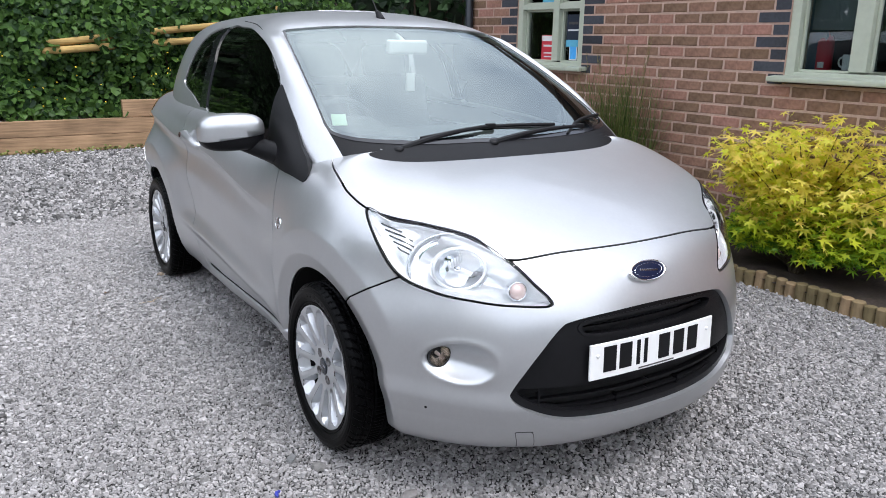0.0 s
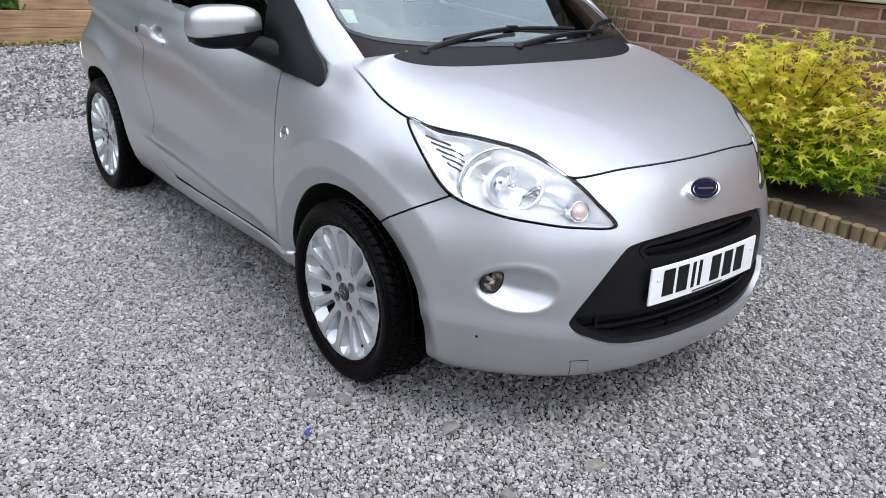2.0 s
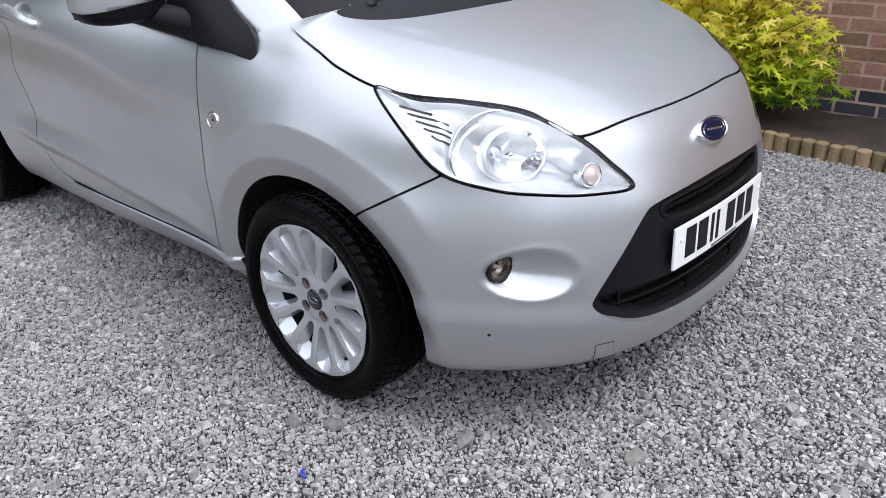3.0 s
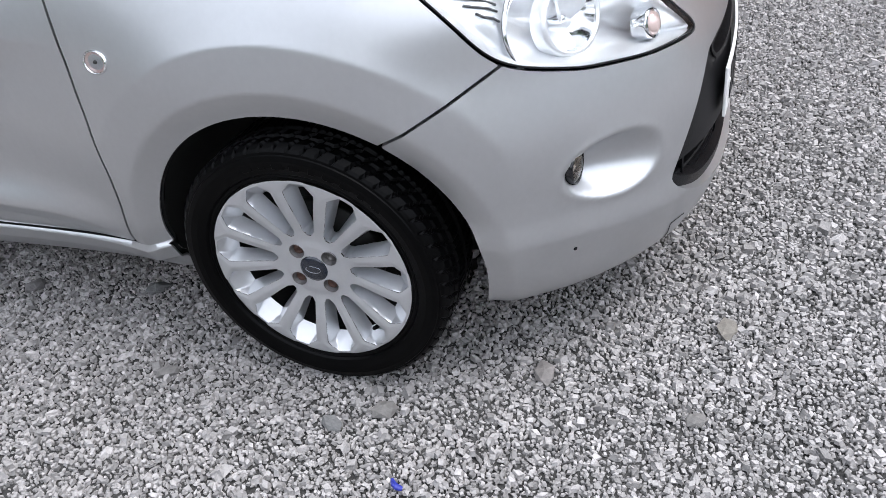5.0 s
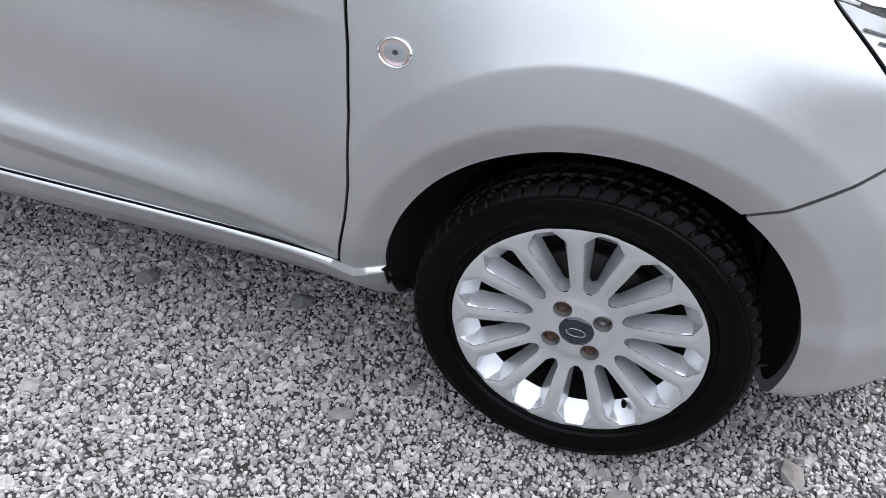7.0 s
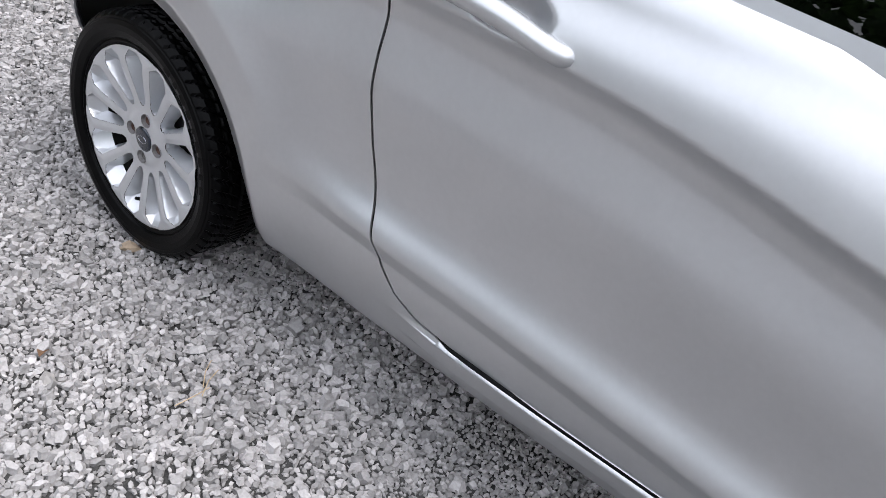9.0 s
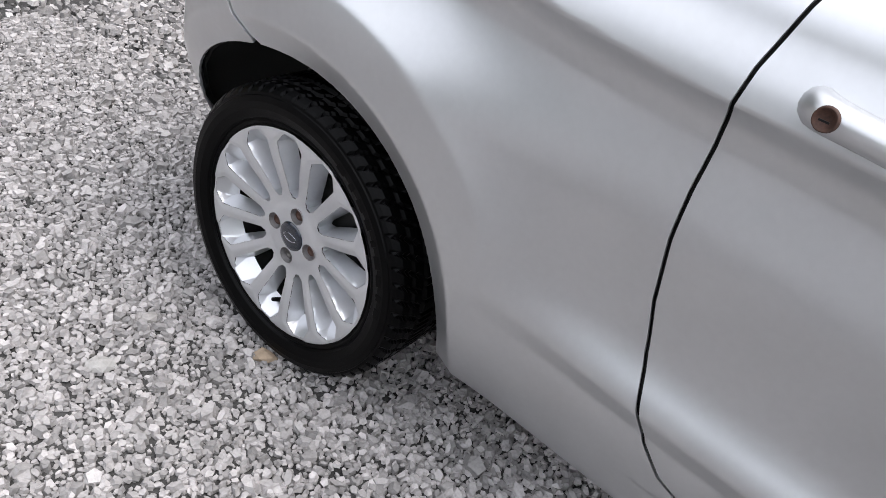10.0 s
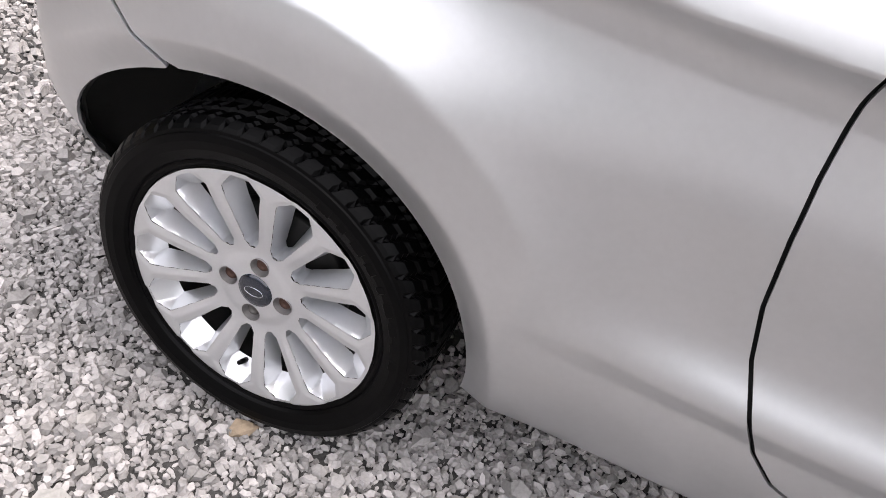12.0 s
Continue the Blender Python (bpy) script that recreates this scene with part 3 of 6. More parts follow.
def tyre_mesh():
    # outer sidewall (x below 0), shoulder, tread, inner shoulder
    prof = [(0.213, -0.076), (0.2155, -0.084), (0.221, -0.087), (0.225, -0.0855), (0.229, -0.0905), (0.245, -0.0965), (0.258, -0.0975), (0.268, -0.095), (0.2695, -0.0925), (0.274, -0.0915), (0.2795, -0.087), (0.2845, -0.080)]
    prof += [(0.2885 - 0.25 * (x * x - 0.0), x) for x in np.linspace(-0.076, 0.076, 34)]
    prof += [(0.283, 0.083), (0.26, 0.096), (0.23, 0.088), (0.205, 0.07)]
    p = np.array(prof)
    n = 60 * 6
    a = np.linspace(0, 2 * math.pi, n + 1)
    r = np.repeat(p[:, :1], n + 1, 1)
    x = p[:, 1:2]
    slant = (a[None] * 60 / (2 * math.pi) + 6.0 * np.abs(x) ** 1.0 * 3) % 1.0
    groove = ((slant < 0.22) & (np.abs(x) > 0.030) & (np.abs(x) < 0.0895) & (p[:, :1] > 0.273)) * 0.0055
    ring = (np.minimum(np.abs(np.abs(x) - 0.024), np.abs(np.abs(x) - 0.052)) < 0.0035) * (p[:, :1] > 0.283) * 0.006
    sipe = (((a[None] * 120 / (2 * math.pi)) % 1.0 < 0.14) & (np.abs(x) < 0.022)) * 0.003
    r = r - np.maximum(np.maximum(groove, ring), sipe * (p[:, :1] > 0.283))
    g = np.stack([np.repeat(x, n + 1, 1), r * np.cos(a), r * np.sin(a)], -1)
    return tidy(Sheet.grid(g).mesh("tyre", M_RUBBER, 0, False))


def rim_face(fine):
    """The cast face: thirteen spokes with deep, flat-walled openings between them."""
    rr = np.concatenate([np.linspace(0.022, 0.075, 24), np.linspace(0.077, 0.2075, 30 + fine), [0.2085, 0.2115, 0.2125]])
    n = SPOKES * fine
    a = np.linspace(0, 2 * math.pi, n + 1)
    R, A = np.meshgrid(rr, a, indexing="ij")
    dish = -0.010 + 0.018 * smooth(R, 0.06, 0.20) - 0.0012 * smooth(R, 0.2095, 0.2125) + 0.003 * smooth(0.07 - R, 0, 0.02)
    u = (A * SPOKES / (2 * math.pi)) % 1.0 - 0.5          # 0 in the middle of an opening
    off = np.abs(u) * 2 * math.pi / SPOKES * R
    # each opening widens from a round hub end to a chamfered outer end; its outer wall is a long scoop
    wide0 = np.interp(R, [0.078, 0.10, 0.15, 0.182, 0.21], [0.0095, 0.0135, 0.0240, 0.0312, 0.0325])
    far, near = 0.2072 - R, R - 0.080
    wide = wide0 - 0.95 * np.clip(0.019 - far, 0, 1) - 0.55 * np.clip(0.011 - near, 0, 1)
    hole = np.minimum(np.minimum(wide - off, 0.42 * far), near)
    slope = np.clip(0.44 * wide0, 0.005, 0.0125)
    wall = np.clip(hole / slope, 0, 1)
    # the spokes are slightly crowned
    crown = 0.0022 * smooth(-hole, 0.0, 0.012) * smooth(R, 0.08, 0.12)
    bolts = np.full_like(R, 1.0)
    for k in range(4):
        b = k * math.pi / 2
        bolts = np.minimum(bolts, np.hypot(R * np.cos(A) - 0.049 * math.cos(b), R * np.sin(A) - 0.049 * math.sin(b)))
    spot = [R * np.cos(A), R * np.sin(A)]
    plate_f = less((-hole).ravel(), (bolts - 0.0160).ravel())
    face = tidy(Sheet.grid(np.stack([-(dish + crown), *spot], -1)).cut(plate_f).mesh("rim", M_ALLOY), 1e-5)
    deep = Sheet.grid(np.stack([-(dish - 0.036 * wall), *spot], -1)).cut(less(hole.ravel(), (0.97 * slope - hole).ravel()))
    bm = bmesh.new()
    bm.from_mesh(face)
    walls = tidy(deep.mesh("rim_walls", M_ALLOY), 1e-5)
    bm.from_mesh(walls)
    bm.to_mesh(face)
    bm.free()
    bpy.data.meshes.remove(walls)
    face.set_sharp_from_angle(angle=radians(24))
    return face


def wheel_thing(centre, phase, flip=False, locking=1):
    """A wheel as one part of the car, its outer side towards -x."""
    hub = child("wheel", None, car, "silver thirteen-spoke alloy wheel with a black tyre")
    hub.matrix_basis = pose(*centre, 0, 0, 180 if flip else 0)
    child("tyre", TYRE, hub, "black tyre with a blocked tread")
    rim = child("rim", RIM_FAR if flip else RIM, hub, "silver alloy rim")
    rim.matrix_basis = pose(-0.078, 0, 0, math.degrees(phase))
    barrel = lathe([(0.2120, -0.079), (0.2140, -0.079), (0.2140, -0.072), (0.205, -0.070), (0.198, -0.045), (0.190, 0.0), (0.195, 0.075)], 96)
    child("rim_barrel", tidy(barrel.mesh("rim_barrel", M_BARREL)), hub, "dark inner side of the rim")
    disc = lathe([(0.03, -0.020), (0.125, -0.020), (0.128, -0.018), (0.128, 0.0), (0.03, 0.0)], 64)
    child("brake_disc", tidy(disc.mesh("brake_disc", M_BARREL)), hub, "dull grey brake disc")
    drum = lathe([(0.0, 0.03), (0.188, 0.03), (0.188, 0.06), (0.0, 0.06)], 48)
    child("brake_shield", tidy(drum.mesh("brake_shield", M_DARK)), hub)
    cap = lathe([(0.0, -0.0755), (0.022, -0.0752), (0.0290, -0.073), (0.0310, -0.068), (0.0310, -0.05)], 48)
    child("centre_cap", tidy(cap.mesh("centre_cap", M_CAP)), hub, "dark blue centre cap")
    oval = lathe([(0.0155, -0.0), (0.0165, -0.001), (0.0165, -0.0), (0.0155, 0.0005)], 40)
    ob = child("cap_emblem", tidy(oval.mesh("cap_emblem", M_CHROME)), hub)
    ob.location, ob.scale = (-0.0752, 0, 0), (1, 1, 0.5)
    for k in range(4):
        b = phase + k * math.pi / 2
        bolt = lathe([(0.0, -0.0635), (0.005, -0.0635), (0.0055, -0.066), (0.0095, -0.0655), (0.0118, -0.061), (0.0118, -0.045)], 18)
        ob = child("wheel_bolt", tidy(bolt.mesh("wheel_bolt", M_BRAKE if k == locking else M_BOLT)), hub, "plain steel locking wheel bolt" if k == locking else "rusty wheel bolt")
        ob.location = (0, 0.049 * math.cos(b), 0.049 * math.sin(b))
        well = lathe([(0.0161, -0.0722), (0.0155, -0.050), (0.0, -0.050)], 24)
        ob = child("bolt_well", tidy(well.mesh("bolt_well", M_WELL)), hub, "bolt well, its alloy darkened for shade")
        ob.location = (0, 0.049 * math.cos(b), 0.049 * math.sin(b))
    if not flip:
        words = bmesh.new()
        for k in range(9):
            a0 = phase + 0.35 + 0.135 * k
            bw = (0.022, 0.014, 0.024, 0.020, 0.012, 0.024, 0.022, 0.014, 0.020)[k]
            add(words, box((0.0022, bw, 0.013), (0, 0, 0), None, 0.0008, 1))
            bmesh.ops.transform(words, matrix=pose(-0.0963, 0.2475 * math.cos(a0), 0.2475 * math.sin(a0), math.degrees(a0) - 90), verts=words.verts[-24:] if k else words.verts[:])
        child_words = part("sidewall_lettering", words, M_RUBBER, hub, "raised unreadable moulding on the tyre wall")
        tagged(child_words, kind="stuff")
    va = phase + math.pi
    stem = bmesh.new()
    bmesh.ops.create_cone(stem, cap_ends=True, segments=12, radius1=0.0055, radius2=0.004, depth=0.028)
    ob = part("valve", stem, M_RUBBER, hub, "black rubber tyre valve", True)
    ob.matrix_basis = pose(-0.062, 0.180 * math.cos(va), 0.180 * math.sin(va), 0, -62, 0)
    return hub


# near-black metal for the rim barrel and the brake disc
M_BARREL = plain("near_black_metal", (0.016, 0.016, 0.016), 0.6, 0.3, 0, 0.4, 60)
# the rim's alloy again, coloured darker for the shade inside the bolt wells
M_WELL = plain("shaded_alloy", (0.26, 0.25, 0.25), 0.45, 0.6, 0, 0.2, 200)
M_BRAKE = plain("brake_iron", (0.12, 0.115, 0.11), 0.45, 0.8, 0, 0.3, 60)
M_CAP = plain("cap_dark_blue", (0.006, 0.010, 0.020), 0.2, 0, 0.6, 0.1)
M_BOLT = plain("rusty_bolt", (0.055, 0.026, 0.018), 0.6, 0.3, 0, 0.6, 300)
TYRE = tyre_mesh()
RIM, RIM_FAR = rim_face(44), rim_face(16)
wheel_thing((-0.702, 0.0, 0.285), radians(52.5))
wheel_thing((-0.706, 2.30, 0.287), radians(98.6), False, 2)
wheel_thing((0.702, 0.0, 0.285), 1.1, True)
wheel_thing((0.706, 2.30, 0.287), 0.7, True)
half_v = SHELL.v[(SHELL.v[:, 1] > -0.5) & (SHELL.v[:, 2] < 0.8)]
for cy, cz, radius, longer in (ARCH_F, ARCH_R):
    a = np.linspace(-0.50, math.pi + (0.45 if cy < 1 else 0.12), 46)
    ca = np.cos(a) * np.where(np.cos(a) > 0, longer, 1.0)
    rim_y, rim_z = cy + (radius + 0.002) * ca, cz + (radius + 0.002) * np.sin(a)
    reach_x = np.array([-half_v[np.argmin((half_v[:, 1] - p) ** 2 + (half_v[:, 2] - q) ** 2), 0] for p, q in zip(rim_y, rim_z)]) - 0.008
    ra = np.array([radius + 0.002, radius + 0.013, radius + 0.013, radius - 0.045])
    xs = np.stack([reach_x, np.minimum(reach_x - 0.02, 0.74), 0 * a + 0.58, 0 * a + 0.48])
    shift = -0.018 if cy < 1 else 0.0
    for sgn in (-1, 1):
        g = np.stack([xs * sgn, cy + shift + ra[:, None] * ca, cz + ra[:, None] * np.sin(a)], -1)
        child("wheel_arch_liner", Sheet.grid(g).mesh("wheel_arch_liner", M_DARK), car, "black wheel arch liner")
        ad = np.linspace(0, math.pi, 40)
        g = np.stack([np.full((2, 40), 0.48 * sgn), cy + np.array([[0.0], [0.31]]) * np.cos(ad), cz + np.array([[0.0], [0.31]]) * np.sin(ad)], -1)
        child("wheel_well_wall", tidy(Sheet.grid(g).mesh("wheel_well_wall", M_DARK)), car)
part("underbody", add(box((1.30, 1.55, 0.10), (0, 1.16, 0.24), None, 0.03), box((0.90, 3.3, 0.08), (0, 1.05, 0.25), None, 0.03)), M_DARK, car, "dark underside of the car")


# ---- the car's small parts ----
M_WHITE = plain("white_plastic", (0.80, 0.80, 0.79), 0.35, 0, 0.2, 0.03)
M_PRINT = plain("black_print", (0.007, 0.007, 0.008), 0.45, 0, 0, 0.1, 40, 0, 300, 0.2)
M_BLUE = plain("badge_blue", (0.0015, 0.004, 0.024), 0.35, 0.0, 0.0, 0.15, 40, 0, 300, 0.2)
M_REFLECT = plain("lamp_reflector", (0.86, 0.87, 0.88), 0.3, 0.55, 0, 0.05, 120)
M_AMBER = plain("pale_amber_lens", (0.80, 0.62, 0.57), 0.15, 0.3, 0.8, 0.1)
M_HANDLE = M_PAINT


def tube(points, radius, segments=10, cap=True):
    """A round bar along a few points; radius may be one number or one for each point."""
    p = np.asarray(points, float)
    n = len(p)
    r = np.full(n, radius) if np.isscalar(radius) else np.asarray(radius, float)
    bm = bmesh.new()
    rings = []
    for i in range(n):
        d = Vector(p[min(i + 1, n - 1)] - p[max(i - 1, 0)]).normalized()
        x = d.orthogonal() if i == 0 else (x - d * x.dot(d)).normalized()
        x = x.normalized()
        y = d.cross(x)
        rings.append([bm.verts.new(Vector(p[i]) + float(r[i]) * (math.cos(k) * x + math.sin(k) * y)) for k in np.linspace(0, 2 * math.pi, segments, endpoint=False)])
    for a, b in zip(rings, rings[1:]):
        for k in range(segments):
            bm.faces.new((a[k], a[(k + 1) % segments], b[(k + 1) % segments], b[k]))
    if cap:
        bm.faces.new(rings[0][::-1])
        bm.faces.new(rings[-1])
    return bm


def curve_points(points, count=16):
    p = np.asarray(points, float)
    return spline(np.arange(len(p)), p, np.linspace(0, len(p) - 1, count))


def ellipsoid(radii, at=(0, 0, 0), power=2.0, u=32, v=20):
    """A rounded body; a power over 2 makes it boxier."""
    def shape(c):
        return np.sign(c) * np.abs(c) ** (2 / power)
    a, b = np.linspace(0, 2 * math.pi, u + 1), np.linspace(-math.pi / 2, math.pi / 2, v)
    g = np.stack([radii[0] * shape(np.cos(b))[:, None] * shape(np.cos(a)), radii[1] * shape(np.cos(b))[:, None] * shape(np.sin(a)), radii[2] * shape(np.sin(b))[:, None] * np.ones_like(a)], -1)
    return Sheet.grid(g + np.asarray(at, float))


def dish(profile, at, aim, name, material, parent, label="", steps=40):
    """A turned part (radius, height along its axis) that faces along aim."""
    me = tidy(lathe([(r, h) for r, h in profile], steps).mesh(name, material))
    ob = child(name, me, parent, label)
    ob.matrix_basis = Matrix.Translation(at) @ Vector(aim).to_track_quat("X", "Z").to_matrix().to_4x4()
    return ob


_settled = SHELL.settled()


def on_body(y, z):
    """The place on the car's right side at a length and a height, and the way it faces."""
    i = np.argmin(np.where(_settled.v[:, 0] < -0.3, (_settled.v[:, 1] - y) ** 2 + (_settled.v[:, 2] - z) ** 2, 9))
    return Vector((_settled.v[i, 0], y, z)), Vector(_settled.n[i]).normalized()


# headlamps
lamp_sheet = clipped(SHELL, lambda v, f: f["lamp"] - 0.001)
lamp_edge = lamp_sheet.cut(0.0032 - fields(lamp_sheet.v)["lamp"]).moved(0.0005).settled()
lamp_in = fields(lamp_sheet.v)["lamp"]
lamp_q = lamp_sheet.v * (-1, 1, 1)
lamp_e = np.stack([lamp_q @ HL_E1, lamp_q @ HL_E2], 1)
bowl_flat = lamp_sheet.moved(-(0.008 + 0.018 * smooth(lamp_in, 0.0, 0.02) + 0.070 * smooth(0.085 - lamp_e[:, 0], 0, 0.10) * smooth(lamp_in, 0.0, 0.055)))
bowl = bowl_flat.settled()


def on_bowl(e1, e2, lift=0.003):
    """A place on the lamp housing, by its coordinates along the lamp."""
    i = np.argmin(((lamp_e - (e1, e2)) ** 2).sum(1))
    return bowl.v[i] + bowl.n[i] * lift


lens = lamp_sheet.settled()
for sgn, flip in ((1, False), (-1, True)):
    pick = (lambda s: s.mirrored()) if flip else (lambda s: s)
    base = child("headlamp", pick(lens).mesh("headlamp", M_LENS), car, "clear swept-back headlamp with chrome reflectors")
    base.visible_shadow = False
    child("lamp_housing", pick(bowl).mesh("lamp_housing", M_REFLECT), base, "bright silver lamp housing")
    child("lamp_seal", pick(lamp_edge).mesh("lamp_seal", M_BLACK, 0.02), base, "thin black rubber edge")
    c = Vector((-0.527 * sgn, -0.435, 0.708))
    aim = Vector((-0.45 * sgn, -1, 0.30))
    wide_by = (1, 1.12, 0.88)
    for name, prof, mat, lab, move in (
            ("main_reflector", [(0.0, -0.012), (0.014, -0.012), (0.03, -0.004), (0.044, 0.008), (0.055, 0.024), (0.062, 0.041), (0.064, 0.045)], M_CHROME, "round chrome reflector", (0, 0, 0)),
            ("reflector_ring", [(0.064, 0.045), (0.066, 0.050), (0.072, 0.048), (0.074, 0.040), (0.074, 0.02)], M_REFLECT, "", (0, 0, 0)),
            ("reflector_shroud", [(0.076, 0.006), (0.086, 0.006), (0.099, 0.018), (0.106, 0.034), (0.109, 0.035), (0.110, 0.028)], M_CHROME, "outer chrome shroud", (-0.020 * sgn, 0.022, 0.006)),
            ("bulb", [(0.0, 0.030), (0.006, 0.028), (0.009, 0.022), (0.009, -0.01)], M_CHROME, "", (0, 0, 0))):
        dish(prof, c + Vector(move), aim, name, mat, base, lab, 40).scale = wide_by
    for k in range(7):
        # vertical facets over the upper half of the reflector
        w = dish([(0.0, 0.0), (0.0035, 0.0), (0.0045, -0.003)], c + Vector(((-0.036 + 0.012 * k) * 1.0, 0.004 * (k - 3) * sgn, 0.026 - 0.002 * abs(k - 3))) + aim.normalized() * 0.014, aim, "reflector_facet", M_REFLECT, base, "", 6)
        w.scale = (1, 1.0, 3.0)
    c2 = Vector((-0.425 * sgn, -0.600, 0.668))
    dish([(0.0, 0.012), (0.010, 0.011), (0.019, 0.006), (0.023, 0.0), (0.0235, -0.02)], c2, (-0.35 * sgn, -1, 0.25), "indicator_bulb", M_AMBER, base, "pale amber indicator", 24)
    dish([(0.0235, -0.004), (0.026, 0.003), (0.029, -0.004), (0.029, -0.03)], c2, (-0.35 * sgn, -1, 0.25), "indicator_ring", M_CHROME, base, "", 24)
    for k in range(5):
        a0, b0 = 0.176 - 0.019 * k, 0.216 - 0.0195 * k
        pts = [on_bowl(a0 + (max(0.056, 0.098 - 0.04 * k) - a0) * q, b0 - 0.016 * q) * (sgn, 1, 1) for q in (0, 0.33, 0.66, 1)]
        part("lamp_fin", tube(pts, 0.0022, 6), M_CABIN, base)

# grille
_slot_half = [(0.0, 0.582), (0.20, 0.580), (0.262, 0.572), (0.268, 0.560), (0.235, 0.546), (0.12, 0.541), (0.0, 0.540)]
SLOT_OUT = closed(_slot_half + [(-a, b) for a, b in _slot_half[-2:0:-1]], 6)


def grille_fields(v):
    f = fields(v)["grille"]
    xz = np.stack([-v[:, 0], v[:, 2]], 1)
    return f, inside(xz, SLOT_OUT), less(f - 0.024, 0.398 - v[:, 2])


base_grille = clipped(SHELL, lambda v, f: f["grille"] + 0.001).moved(-0.016)
gf, gs, gi = grille_fields(base_grille.v)
face = base_grille.cut(less(-gs, -gi))
grille = child("grille", whole(face).settled().mesh("grille", M_BLACK, 0.040), car, "matt black grille panel with a lower intake")
gb = base_grille.cut(gf - 0.006).moved(-0.055)
child("grille_back", whole(gb).settled().mesh("grille_back", M_DARK), grille)
for zk in (0.384, 0.353, 0.322):
    st = base_grille.cut(less(gi + 0.003, 0.0042 - np.abs(base_grille.v[:, 2] - zk)))
    child("grille_slat", whole(st.moved(-0.020)).settled().mesh("grille_slat", M_BLACK, 0.02), grille)
for xk in (0.13, 0.39):
    st = base_grille.cut(less(gi + 0.003, 0.0030 - np.abs(-base_grille.v[:, 0] - xk)))
    for s in (st, st.mirrored()):
        child("grille_rib", s.moved(-0.016).settled().mesh("grille_rib", M_BLACK, 0.02), grille)
st = base_grille.cut(less(gs + 0.002, 0.0045 - np.abs(base_grille.v[:, 2] - 0.561)))
child("grille_slat", whole(st.moved(-0.022)).settled().mesh("grille_slat", M_BLACK, 0.015), grille)
rim = base_grille.cut(less(gs + 0.009, 0.0005 - gs))
child("slot_rim", whole(rim.moved(0.004)).settled().mesh("slot_rim", M_BLACK, 0.006), grille)

# number plate, its characters as plain bars
plate = child("number_plate", None, car, "white number plate with black bars")
plate.matrix_basis = pose(-0.004, -0.753, 0.4635, -2, 0, 0)
pl = box((0.52, 0.007, 0.110), (0, 0, 0), None, 0.003)
bmesh.ops.subdivide_edges(pl, edges=[e for e in pl.edges if abs(e.verts[0].co.x - e.verts[1].co.x) > 0.3], cuts=14)
for v in pl.verts:
    v.co.y += 0.18 * v.co.x ** 2
part("plate", pl, M_WHITE, plate)
for k, x in enumerate((-0.188, -0.128, -0.078, -0.048, 0.030, 0.095, 0.160)):
    w = 0.014 if k in (2, 3) else 0.047
    part("plate_bar", box((w, 0.002, 0.078), (x, -0.0042 + 0.18 * x * x, 0.004), Euler((0, 0, math.atan(0.36 * x))), 0.0008), M_PRINT, plate)
part("plate_line", box((0.15, 0.0015, 0.004), (0.0, -0.004, -0.047)), M_BRAKE, plate)
for x in (-0.232, 0.232):
    dish([(0.0, 0.003), (0.005, 0.0025), (0.0065, 0.0)], (x, -0.0035 + 0.18 * x * x, 0.018), (0, -1, 0), "screw_cap", M_WHITE, plate, "", 16)

# badge
badge = child("badge", None, car, "blue oval badge with a chrome rim")
badge.matrix_basis = Matrix.Translation((-0.004, -0.690, 0.693)) @ Vector((0, -0.81, 0.59)).to_track_quat("X", "Z").to_matrix().to_4x4() @ Matrix.Scale(1.1, 4)
for name, prof, mat in (("badge_rim", [(0.060, 0.005), (0.063, 0.0075), (0.068, 0.006), (0.071, 0.0), (0.071, -0.012)], M_CHROME), ("badge_plate", [(0.0, 0.0065), (0.03, 0.0062), (0.061, 0.005)], M_BLUE), ("badge_line", [(0.0525, 0.0052), (0.0533, 0.0062), (0.0541, 0.0052)], M_CHROME)):
    ob = child(name, tidy(lathe(prof, 64).mesh(name, mat)), badge)
    ob.scale = (1, 1, 0.44) if name != "badge_line" else (1, 0.95, 0.36)
part("badge_bar", box((0.001, 0.064, 0.005), (0.0068, 0, 0), Euler((radians(-8), 0, 0)), 0.0004), M_CHROME, badge, "pale script as a plain bar")

M_FOGBOWL = plain("brownish_reflector", (0.46, 0.40, 0.34), 0.2, 0.9, 0, 0.5, 200)
